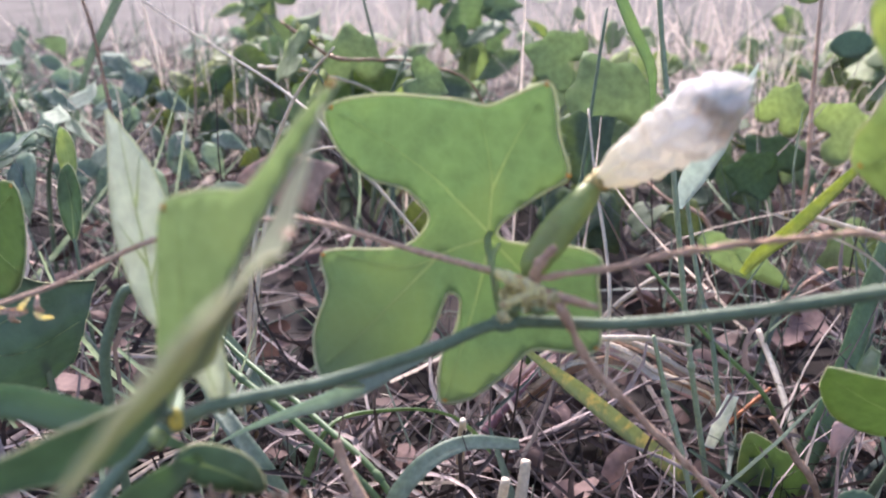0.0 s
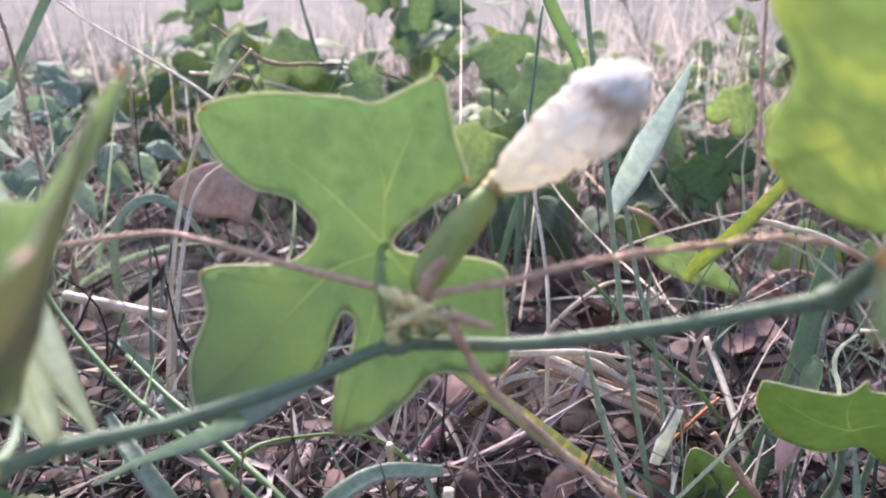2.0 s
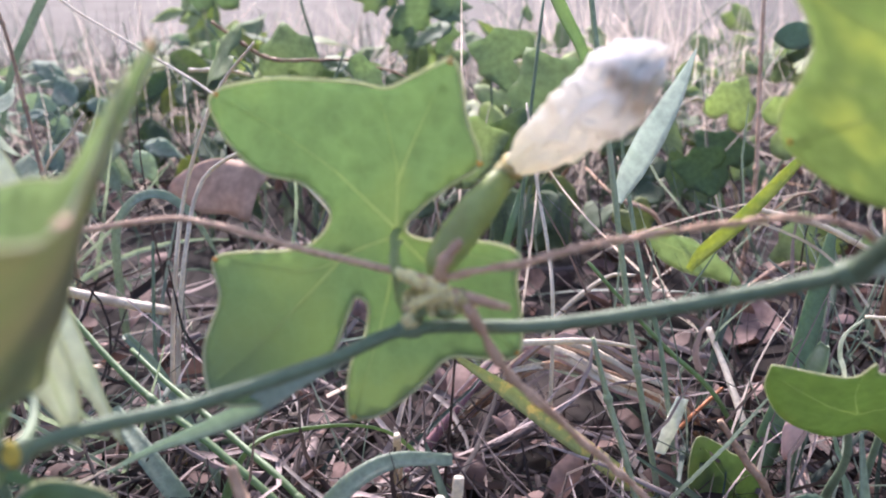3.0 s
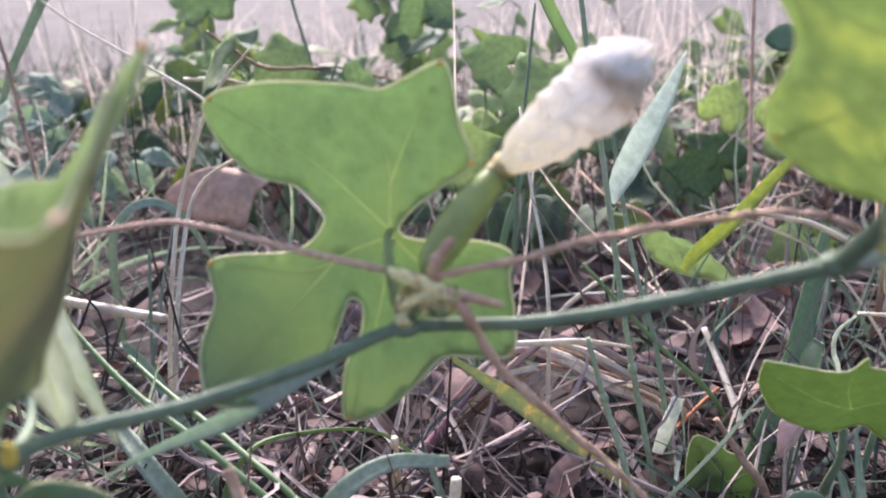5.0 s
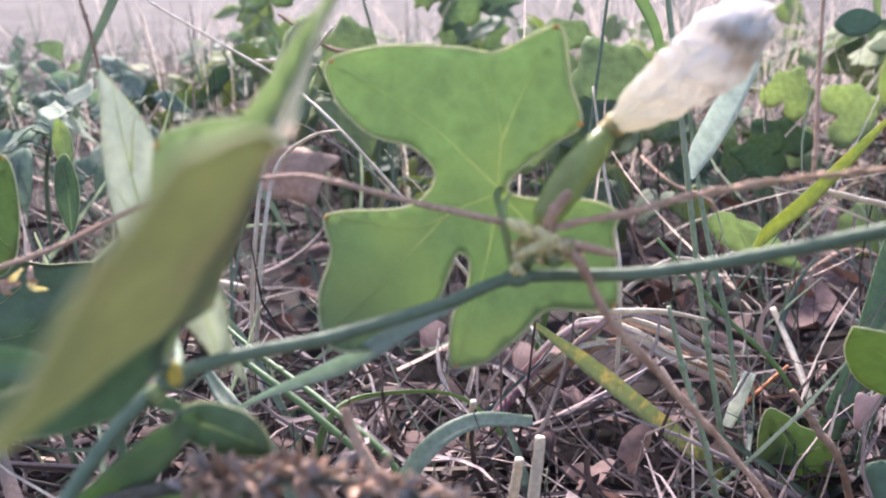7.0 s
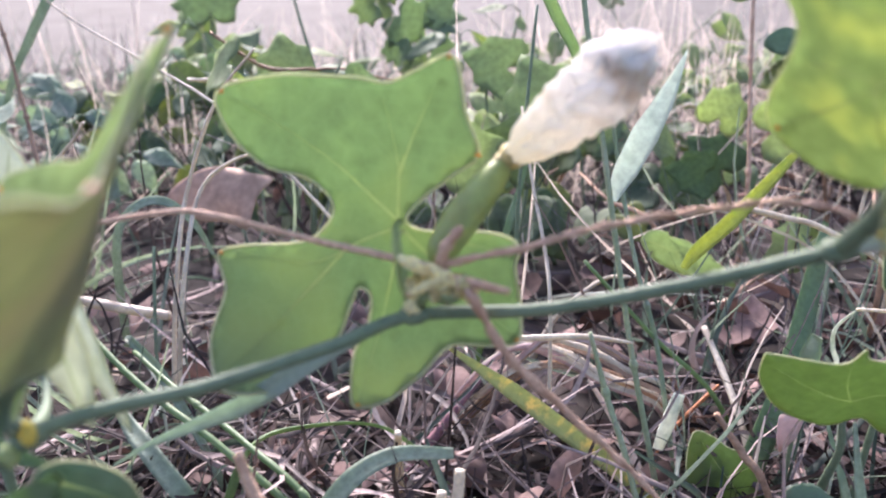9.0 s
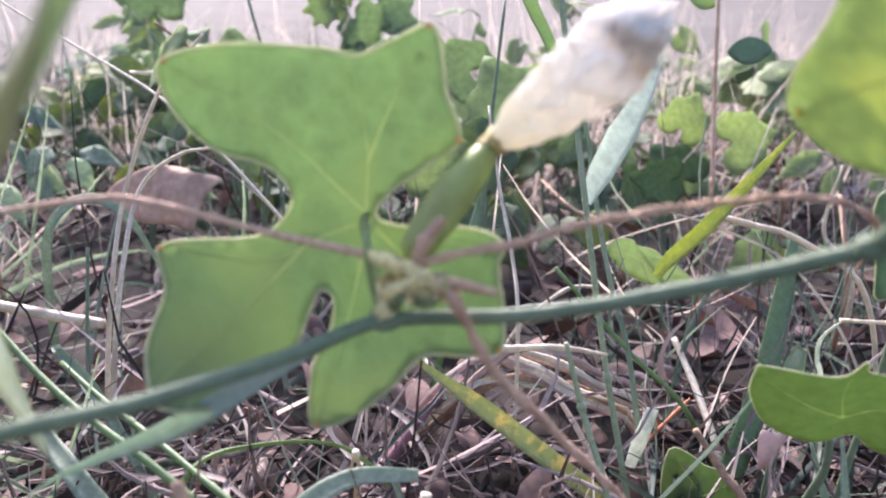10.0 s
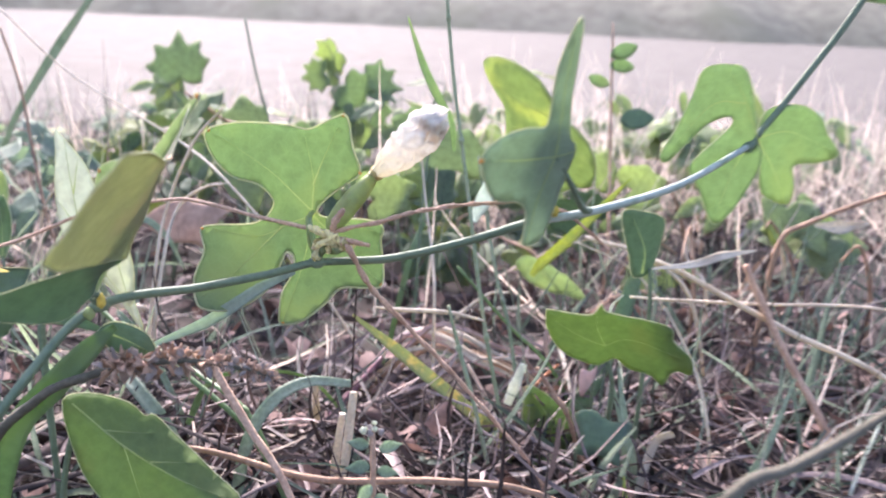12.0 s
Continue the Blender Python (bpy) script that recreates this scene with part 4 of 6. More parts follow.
    stalk("straw", [(0.012, 0.17, GROUND), (0.014, 0.175, 0.01), (0.0165, 0.179, 0.03)], (0.0022, 0.002, 0.0016), STRAW_PALE, "short bleached dry stalk in litter", "straw")
    stalk("purple_stalk", [(-0.005, 0.235, GROUND), (0.01, 0.248, -0.005), (0.031, 0.264, 0.016)], (0.0022, 0.0024, 0.0012), PURPLE, "reddish-purple stalk leaning in litter")
    far = stalk("dry_stem", [(0.196, 0.418, GROUND), (0.196, 0.42, 0.045), (0.195, 0.44, 0.111), (0.193, 0.45, 0.16), (0.19, 0.452, 0.2)], (0.0014, 0.0013, 0.0011, 0.0008), TENDRIL, "slender reddish-brown weed stem", nodes=((0.3, 1.5), (0.55, 1.5)))
    for c, right, up, size in (((0.2, 0.4425, 0.13), (0.95, 0.1, 0.1), (0.1, 0.3, 0.9), 1.0), ((0.19, 0.45, 0.176), (0.9, 0.0, 0.4), (-0.3, 0.3, 0.85), 0.75), ((0.19, 0.45, 0.17), (0.97, 0.1, -0.05), (0, 0.3, 0.95), 0.7),
                               ((0.192, 0.45, 0.155), (-0.9, 0.2, 0.3), (0.2, 0.3, 0.85), 0.6)):
        shape = blade_shape(rounded([(y * size, x * size) for x, y in mm((0, 0), (6, 6), (8, 15), (5, 24), (0, 29), (-5, 24), (-8, 15), (-6, 6))], 3), plane(c, right, up, -3, 6, 0.0005), 0.004)
        part("leaf", shape, LEAF if size < 0.9 else LEAF_TEAL, far, "small oval green leaf")
    stalk("grass_stalk", [(0.047, 0.33, GROUND), (0.05, 0.33, 0.04), (0.052, 0.335, 0.09), (0.058, 0.35, 0.16)], (0.0012, 0.001, 0.0007), STEM, "thin upright green grass stalk")
    grass_blade("dry_grass", [(0.152, 0.192, 0.0985), (0.172, 0.195, 0.1), (0.186, 0.197, 0.104), (0.202, 0.199, 0.1065)], (0.0008, 0.004, 0.0045, 0.0005), (0, -0.6, 0.8), STRAW_PALE, "withered white grass blade")
    stalk("dead_twig", [(0.262, 0.3, GROUND), (0.263, 0.3, 0.04), (0.266, 0.3, 0.081), (0.281, 0.3, 0.093), (0.324, 0.3, 0.112), (0.38, 0.3, 0.13)], (0.002, 0.0018, 0.0016, 0.0015, 0.0012), STRAW_BROWN, "forked brown dead twig", "twig", wobble=0.15)
    scrap = holder("dry_grass", (0.1, 0.236, 0.008))
    part("blade", ribbon([(0.0985, 0.228, 0.008), (0.102, 0.231, 0.017), (0.106, 0.234, 0.029)], (0.0045, 0.0065, 0.005), (0.2, -0.95, 0.2), -0.3), SCRAP_WHITE, scrap)
    tagged(scrap, "torn whitish-green blade scrap hanging on a stalk", "grass")


    grass_blade("grass", [(-0.12, 0.1, 0.1), (-0.09, 0.1, 0.1125), (-0.074, 0.1, 0.111), (-0.062, 0.1, 0.1085), (-0.05, 0.1, 0.104)], (0.003, 0.0065, 0.007, 0.005, 0.001), (0.1, -0.8, 0.5), BLADE, "dark green grass blade beside the stem")
    stalk("grass_stalk", [(0.085, 0.02, GROUND), (0.1, 0.024, 0.06), (0.1209, 0.03, 0.0977), (0.1375, 0.035, 0.1027), (0.1532, 0.04, 0.1085), (0.1652, 0.045, 0.1122), (0.19, 0.055, 0.12)], (0.0016, 0.0016, 0.0015, 0.0013, 0.0008), SPIKE_STEM, "greyish grass stalk arching close in front")
    for pts, w, mat, label in (([(0.163, 0.166, 0.031), (0.157, 0.17, 0.024), (0.15, 0.163, 0.006), (0.148, 0.158, GROUND)], (0.003, 0.004, 0.0035, 0.003), STRAW_PALE, "curled pinkish dry blade"),
                               ([(0.166, 0.205, 0.075), (0.182, 0.195, 0.045), (0.188, 0.183, 0.015), (0.19, 0.178, GROUND)], (0.001, 0.0015, 0.0015, 0.0015), STRAW_PALE, "thin pale dry blade"),
                               ([(0.15, 0.18, GROUND), (0.148, 0.185, 0.015), (0.14, 0.195, 0.045)], (0.0045, 0.004, 0.001), BLADE_PALE, "greyish grass blade by the shoot"),
                               ([(0.13, 0.31, 0.078), (0.15, 0.3, 0.074), (0.18, 0.29, 0.06), (0.21, 0.28, 0.02), (0.22, 0.277, GROUND)], (0.0008, 0.0012, 0.0014, 0.0012), STRAW_PALE, "thin straw arching over litter"),
                               ([(0.14, 0.13, GROUND), (0.1385, 0.138, 0.0), (0.137, 0.148, 0.021)], (0.004, 0.0038, 0.0008), BLADE_LIME, "short lime-green grass blade"),
                               ([(0.285, 0.3, 0.092), (0.3, 0.3, 0.091), (0.318, 0.3, 0.094)], (0.002, 0.009, 0.001), STRAW_PALE, "bleached broad dry blade")):
        grass_blade("grass" if mat in (BLADE_PALE, BLADE_LIME) else "dry_grass", pts, w, (0.1, -0.85, 0.4), mat, label + " in litter")
    P, G = "pale dry grass stalk leaning over weeds", "thin upright green grass stalk"
    stalk("straw", [(-0.25, 0.43, 0.2), (-0.199, 0.42, 0.154), (-0.153, 0.4, 0.132), (-0.101, 0.37, 0.111), (-0.06, 0.33, 0.09), (0.0, 0.3, 0.03), (0.03, 0.29, GROUND)], (0.0006, 0.0007, 0.0008, 0.0009), STRAW_PALE, P, "straw")
    stalk("straw", [(-0.06, 0.3, 0.148), (-0.078, 0.3, 0.127), (-0.095, 0.3, 0.089), (-0.097, 0.28, 0.059), (-0.097, 0.26, 0.02), (-0.097, 0.25, GROUND)], (0.0005, 0.0009, 0.001, 0.0011), STRAW_PALE, P, "straw")
    stalk("straw", [(-0.06, 0.3, 0.105), (-0.073, 0.3, 0.102), (-0.089, 0.3, 0.089), (-0.092, 0.28, 0.066), (-0.094, 0.26, 0.025), (-0.094, 0.25, GROUND)], (0.0005, 0.0009, 0.001, 0.0011), STRAW_PALE, P, "straw")
    stalk("grass_stalk", [(-0.108, 0.262, GROUND), (-0.112, 0.28, 0.02), (-0.114, 0.3, 0.062)], (0.0009, 0.0008, 0.0007), STEM, G)
    stalk("seed_stalk", [(-0.23, 0.405, 0.18), (-0.219, 0.4, 0.142), (-0.211, 0.39, 0.1), (-0.198, 0.37, 0.066), (-0.187, 0.36, 0.03), (-0.18, 0.35, GROUND)], (0.0007, 0.001, 0.0012, 0.0013), STRAW_BROWN, "jointed brownish seed stalk with pale knots", nodes=((0.2, 1.7), (0.4, 1.6), (0.6, 1.6)))
    stalk("seed_stalk", [(-0.17, 0.37, 0.102), (-0.176, 0.37, 0.094), (-0.201, 0.37, 0.06), (-0.203, 0.365, GROUND)], (0.0006, 0.0008, 0.0011), STRAW_PALE, "pale stalk leaning into litter")
    stalk("seed_stalk", [(-0.125, 0.45, 0.137), (-0.115, 0.45, 0.13), (-0.093, 0.45, 0.116), (-0.065, 0.45, 0.115), (-0.038, 0.45, 0.113), (0.0, 0.45, 0.09), (0.01, 0.45, GROUND)], (0.0009, 0.0012, 0.0007, 0.0006), STRAW_BROWN, "bent pale seed stalk with a knobbly head", wobble=0.35, n=60)
    stalk("seed_stalk", [(-0.142, 0.45, 0.109), (-0.106, 0.45, 0.106), (-0.06, 0.46, 0.08), (-0.05, 0.46, GROUND)], (0.0012, 0.001, 0.0008), STRAW_PALE, "pale seed stalk bent over", wobble=0.3, n=50)
    grass_blade("grass", [(-0.15, 0.33, GROUND), (-0.146, 0.33, 0.045), (-0.136, 0.33, 0.067), (-0.12, 0.33, 0.073), (-0.106, 0.33, 0.062), (-0.096, 0.33, 0.04)], (0.004, 0.005, 0.005, 0.004, 0.001), (0, -0.7, 0.7), BLADE_PALE, "arched blue-green grass blade")
    stalk("grass_stalk", [(-0.05, 0.42, GROUND), (-0.06, 0.45, 0.048), (-0.071, 0.5, 0.095), (-0.082, 0.5, 0.145), (-0.09, 0.5, 0.19)], (0.0012, 0.0012, 0.001, 0.0008), STEM, G, nodes=((0.6, 1.5),))
    grass_blade("grass", [(0.0655, 0.2595, 0.135), (0.063, 0.26, 0.15), (0.0545, 0.26, 0.165), (0.048, 0.26, 0.178), (0.04, 0.262, 0.2)], (0.0015, 0.004, 0.0048, 0.004, 0.0006), (0.3, -0.9, 0.2), LEAF, "green grass blade on the tall stalk")
    grass_blade("grass", [(-0.33, 0.51, GROUND), (-0.29, 0.507, 0.085), (-0.2637, 0.505, 0.127), (-0.235, 0.505, 0.167), (-0.19, 0.505, 0.225)], (0.003, 0.0042, 0.006, 0.007, 0.002), (0.3, -0.9, 0.2), BLADE_PALE, "broad pale greyish grass blade leaning over sand")
    stalk("straw", [(0.06, 0.25, GROUND), (0.059, 0.26, 0.048), (0.058, 0.28, 0.069), (0.054, 0.3, 0.091), (0.05, 0.32, 0.12)], (0.0009, 0.0008, 0.0008, 0.0005), STRAW_PALE, "thin pale upright straw", "straw")
    grass_blade("grass", [(0.03, 0.32, GROUND), (0.044, 0.33, 0.049), (0.052, 0.35, 0.068), (0.06, 0.365, 0.09)], (0.003, 0.004, 0.0035, 0.0005), (0.1, -0.95, 0.2), BLADE, "narrow green grass blade")
    stalk("grass_stalk", [(0.11, 0.23, GROUND), (0.104, 0.24, 0.015), (0.099, 0.25, 0.044), (0.092, 0.26, 0.068), (0.086, 0.27, 0.096), (0.08, 0.28, 0.13)], (0.0011, 0.001, 0.0009, 0.0007), BLADE_PALE, "blue-green grass stalk beside a taller one", nodes=((0.5, 1.5),))
    stalk("grass_stalk", [(0.145, 0.25, GROUND), (0.125, 0.25, 0.018), (0.099, 0.25, 0.044), (0.07, 0.255, 0.075)], (0.001, 0.001, 0.0007), BLADE, "slanting green grass stalk")
    stalk("grass_stalk", [(-0.125, 0.232, 0.082), (-0.11, 0.22, 0.069), (-0.083, 0.2, 0.056), (-0.051, 0.18, 0.046), (-0.02, 0.165, 0.025), (0.0, 0.16, GROUND)], (0.0008, 0.0011, 0.0012, 0.0012), BLADE, "leaning blue-green grass stalk with a joint", nodes=((0.45, 1.4),))
    stalk("grass_stalk", [(-0.1, 0.236, 0.046), (-0.081, 0.22, 0.042), (-0.047, 0.19, 0.04), (-0.02, 0.168, 0.03), (0.0, 0.155, GROUND)], (0.0009, 0.0011, 0.0012), BLADE, "leaning blue-green grass stalk with a joint", nodes=((0.35, 1.4), (0.7, 1.4)))
    grass_blade("grass", [(-0.094, 0.206, 0.042), (-0.088, 0.2, 0.038), (-0.077, 0.19, 0.033), (-0.06, 0.178, 0.018), (-0.045, 0.17, GROUND)], (0.003, 0.006, 0.0065, 0.005), (0.2, -0.7, 0.65), BLADE_PALE, "pale blue-green grass blade bent downward")
    grass_blade("grass", [(-0.052, 0.176, 0.025), (-0.046, 0.19, 0.038), (-0.032, 0.2, 0.039), (-0.003, 0.21, 0.031), (0.02, 0.215, 0.0)], (0.005, 0.007, 0.005, 0.0025, 0.0015), (0.1, -0.7, -0.6), BLADE, "arching dark green grass blade")
    stalk("straw", [(0.155, 0.196, 0.101), (0.172, 0.2, 0.093), (0.226, 0.2, 0.066), (0.278, 0.2, 0.043), (0.34, 0.2, 0.0), (0.36, 0.2, GROUND)], (0.0012, 0.0014, 0.0014, 0.0012), STRAW_PALE, "long pale straw sloping to the ground", "straw")
    stalk("straw", [(0.15, 0.21, 0.078), (0.168, 0.21, 0.077), (0.213, 0.21, 0.076), (0.284, 0.22, 0.071), (0.36, 0.23, 0.05)], (0.0006, 0.0008, 0.0008, 0.0006), STRAW_PALE, "thin level pale straw caught in stalks", "straw")
    stalk("straw", [(0.2, 0.203, 0.098), (0.206, 0.2, 0.086), (0.224, 0.19, 0.053), (0.236, 0.18, 0.033), (0.252, 0.17, -0.004), (0.258, 0.168, GROUND)], (0.0015, 0.0018, 0.0019, 0.0016), TENDRIL, "pinkish-brown dry stalk leaning over", "straw", wobble=0.12)
    stalk("straw", [(-0.026, 0.124, 0.088), (-0.022, 0.12, 0.08), (-0.009, 0.11, 0.064), (0.006, 0.1, 0.044), (0.03, 0.085, GROUND)], (0.0012, 0.0015, 0.0014, 0.001), TENDRIL, "pinkish dry straw leaning in front", "straw")
    stalk("straw", [(-0.07, 0.13, 0.045), (-0.031, 0.13, 0.042), (0.011, 0.13, 0.03), (0.059, 0.13, 0.03), (0.1, 0.13, 0.024), (0.16, 0.13, -0.01)], (0.0009, 0.0013, 0.0014, 0.0009), STRAW_BROWN, "long reddish-brown straw lying low", "straw")
    stalk("straw", [(0.018, 0.158, GROUND), (0.019, 0.16, 0.012), (0.0215, 0.168, 0.04), (0.022, 0.17, 0.046)], (0.0021, 0.002, 0.0016), STRAW_PALE, "bleached white stalk standing in front", "straw")


culm_things()


def small_finds():
    """Single scraps, twigs and curls that lie among the stalks."""
    scrap = holder("dead_leaf", (0.131, 0.2, 0.034))
    part("blade", blade_shape(rounded(mm((-4, -8), (-4, -1), (-2, 5), (2, 3.5), (6, 6), (3.5, 0), (0, -5)), 3), plane((0.131, 0.2, 0.039), (0.95, -0.1, 0.2), (-0.1, 0.3, 0.95), 20, -15, 0.0006), 0.003), PINK_SCRAP, scrap)
    tagged(scrap, "small torn pinkish dead leaf caught in stalks", "leaf")
    stalk("dead_twig", [(0.1065, 0.201, 0.044), (0.1157, 0.195, 0.0315), (0.1226, 0.19, 0.0215), (0.136, 0.18, GROUND)], (0.001, 0.0014, 0.0014, 0.0012), STRAW_BROWN, "short brown twig leaning on a blade", "twig", wobble=0.2)
    stalk("orange_stem", [(0.1, 0.247, GROUND), (0.1092, 0.25, -0.0022), (0.1198, 0.255, 0.0081), (0.1307, 0.26, 0.0163)], (0.0011, 0.001, 0.0009, 0.0006), ORANGE_STEM, "thin orange-red stem lying in litter", wobble=0.15)
    grass_blade("dry_grass", [(0.1435, 0.2, 0.0827), (0.1387, 0.2, 0.0769), (0.139, 0.2, 0.0698), (0.1422, 0.2, 0.0616), (0.15, 0.203, 0.03), (0.152, 0.204, GROUND)], (0.0006, 0.0016, 0.0018, 0.0014, 0.0012), (0.3, -0.9, 0.2), SCRAP_WHITE, "curled white dry strand beside the shoot")
    broken = stalk("straw", [(0.1473, 0.3, 0.0798), (0.1587, 0.295, 0.0783), (0.1786, 0.29, 0.0733), (0.21, 0.285, 0.05), (0.23, 0.28, GROUND)], (0.0015, 0.0013, 0.0013, 0.001), STRAW_PALE, "broken pale straw with a blackened end", "straw", wobble=0.12)
    part("tip", blob((0.1468, 0.2998, 0.0799), 0.0017, (1, 1, 0.9), 6, 8, 0.3, 2), SPIKE_STEM, broken, "blackened broken end")
    stalk("grass_stalk", [(0.0628, 0.2, 0.075), (0.0691, 0.195, 0.0535), (0.0758, 0.185, 0.0331), (0.09, 0.175, GROUND)], (0.0007, 0.001, 0.001, 0.001), STALK, "slender green grass stalk with a joint", nodes=((0.3, 1.6),))
    folded_bit = holder("curled_leaf", (0.134, 0.204, 0.055))
    part("blade", sheet([[(0.1302, 0.2, 0.06), (0.1294, 0.2, 0.068), (0.132, 0.2, 0.075)], [(0.1325, 0.196, 0.0585), (0.1322, 0.195, 0.067), (0.1335, 0.197, 0.0745)], [(0.1352, 0.2, 0.0595), (0.136, 0.2, 0.067), (0.1345, 0.2, 0.0735)]], 10, 10)[0], LEAF_GREY, folded_bit)
    part("stem", tube([(0.1326, 0.198, 0.06), (0.136, 0.206, 0.03), (0.14, 0.21, GROUND)], (0.0006, 0.0008, 0.0009), 10, 6), STEM, folded_bit)
    tagged(folded_bit, "small folded grey-green leaf on a thin stem", "leaf")
    for pts, w, mat, label in (([(0.178, 0.145, GROUND), (0.188, 0.15, 0.008), (0.1995, 0.155, 0.031), (0.212, 0.165, 0.06)], (0.003, 0.0042, 0.004, 0.0008), BLADE_PALE, "broad greyish dry blade standing in litter"),
                               ([(0.235, 0.145, GROUND), (0.238, 0.15, 0.01), (0.245, 0.155, 0.034), (0.255, 0.16, 0.06)], (0.0014, 0.0016, 0.0016, 0.0008), SCRAP_WHITE, "thin bleached blade standing in litter"),
                               ([(0.152, 0.168, GROUND), (0.148, 0.17, 0.012), (0.143, 0.175, 0.033), (0.139, 0.18, 0.056)], (0.003, 0.0042, 0.0036, 0.001), BLADE_PALE, "greyish grass blade beside the shoot")):
        grass_blade("dry_grass" if mat == SCRAP_WHITE else "grass", pts, w, (0.1, -0.9, 0.35), mat, label)
    broad = holder("low_shoot", (0.125, 0.178, GROUND))
    part("stem", tube([(0.125, 0.178, GROUND), (0.124, 0.176, 0.0), (0.122, 0.173, 0.018)], (0.001, 0.0009, 0.0007), 8, 6), STEM, broad)
    part("leaf", blade_shape(rounded(mm((-13, 5), (-6, 10), (3, 8), (13, 11), (10, 0), (13, -9), (2, -8), (-6, -11), (-8, -2)), 3), plane((0.131, 0.171, 0.026), (0.93, -0.2, -0.3), (0.2, 0.5, 0.84), 8, -6, 0.0006), 0.004), LEAF_TEAL, broad, "blue-green lobed leaf")
    tagged(broad, "blue-green lobed leaf low under the shoot", "weed")
    sprig = holder("small_weed", (0.034, 0.1, GROUND))
    part("stem", tube([(0.034, 0.1, GROUND), (0.034, 0.1, 0.045), (0.0335, 0.1, 0.071)], (0.0012, 0.0011, 0.0008), 14, 6, 0.1), TENDRIL, sprig)
    for x, z, turn, size in ((-0.011, 0.0655, 80, 0.3), (0.012, 0.064, -75, 0.32), (-0.008, 0.0575, 95, 0.34), (0.009, 0.056, -100, 0.3), (-0.003, 0.05, 140, 0.32), (0.006, 0.046, -130, 0.34)):
        leaf = new("leaf", WEED["pale"]["oval"][0])
        leaf.parent = sprig
        leaf.matrix_basis = Matrix.Translation((x * 0.15, -0.001, z - GROUND)) @ Matrix(((1, 0, 0.0), (0.05, 0.6, -0.8), (0, 0.8, 0.6))).to_4x4() @ Matrix.Rotation(radians(turn), 4, "Z") @ Matrix.Scale(size * 0.55, 4)
    rng = random.Random(8)
    for k in range(12):
        part("bud", blob((0.0335 + rng.uniform(-0.003, 0.003), 0.1 + rng.uniform(-0.002, 0.002), 0.0715 + rng.uniform(-0.002, 0.002)), rng.uniform(0.0007, 0.0013), (1, 1, 1), 4, 6, 0.3, k), (LEAF_PALE, SCRAP_GREY)[k % 2], sprig)
    tagged(sprig, "small weed with grey-green leaves and a budded top", "weed")


# the dry flower spike close to the ground in front
spike = holder("seed_spike", (-0.115, 0.112, GROUND))
tagged(spike, "brown withered flower spike on a dry stalk", "flower spike")
part("stem", tube([(-0.115, 0.112, GROUND), (-0.098, 0.105, 0.05), (-0.072, 0.096, 0.082), (-0.047, 0.0885, 0.0965), (-0.034, 0.0855, 0.101), (-0.018, 0.083, 0.1035), (-0.002, 0.0815, 0.1015), (0.006, 0.081, 0.0995)], (0.0016, 0.0016, 0.0014, 0.0008, 0.0005), 48, 8, 0.15), SPIKE_STEM, spike)
rng = random.Random(21)
spike_path = spline([(-0.043, 0.087, 0.0985), (-0.034, 0.0855, 0.101), (-0.018, 0.083, 0.1035), (-0.002, 0.0815, 0.1015), (0.006, 0.081, 0.0995)], 60)
for k in range(210):
    f = k / 210
    d = np.array([rng.gauss(0, 1) for _ in range(3)]) + np.array((0.5, 0, 0.2))
    d = d / np.linalg.norm(d)
    thick = 0.0034 * (1 - f) ** 0.6 + 0.0006
    c = spike_path[int(f * 60)] + d * thick * rng.uniform(0.1, 0.7)
    long = thick * rng.uniform(0.7, 1.5) + 0.0006
    bend = np.cross(d, (0.3, 0.5, 0.8)) * long * rng.uniform(-0.5, 0.5)
    wide = long * rng.uniform(0.35, 0.75)
    part("floret", ribbon([c, c + d * long * 0.5 + bend, c + d * long], (wide * 0.5, wide, wide * 0.15), [rng.gauss(0, 1) for _ in range(3)], rng.uniform(0.2, 0.8), n=4), (TENDRIL, BROWN_LEAF, SCRAP_GREY, STRAW_BROWN)[k % 4], spike)

# dew on the tip of a cut blade
grass_blade("grass", [(-0.052, 0.2, GROUND), (-0.07, 0.217, 0.012), (-0.09, 0.234, 0.036), (-0.1035, 0.2402, 0.0495)], (0.0022, 0.003, 0.0042, 0.003), (0.4, -0.7, 0.6), BLADE_PALE, "cut green blade tip holding a dew drop", fold=0.6)
drop = solid("dew_drop", *blob((0, 0, 0), 0.0014, (1, 1, 1), 10, 14), DEW)
drop.location = (-0.1025, 0.2385, 0.05)
tagged(drop, "clear round dew drop on a blade tip", "water drop")

# low dark leaf in the foreground, and leaves of the shoots at the side
low = holder("low_shoot", (-0.085, 0.125, GROUND))
tagged(low, "low gourd shoot with a broad dark green leaf", "vine")
part("stem", tube([(-0.085, 0.125, GROUND), (-0.08, 0.12, 0.03), (-0.068, 0.114, 0.07)], (0.0014, 0.0012, 0.0009), 14, 8), STEM, low)
low_flat = plane((-0.063, 0.112, 0.0755), (0.76, 0.0, -0.65), (0.35, 0.8, 0.42), 3.0, 0.0, 0.0006)


def low_creased(x, y):
    """Folded along its midrib, the lower half hanging."""
    q = low_flat(x, y)
    return q if y > -0.008 else q + np.array((-0.05, 0.5, -0.85)) * (-0.008 - y)


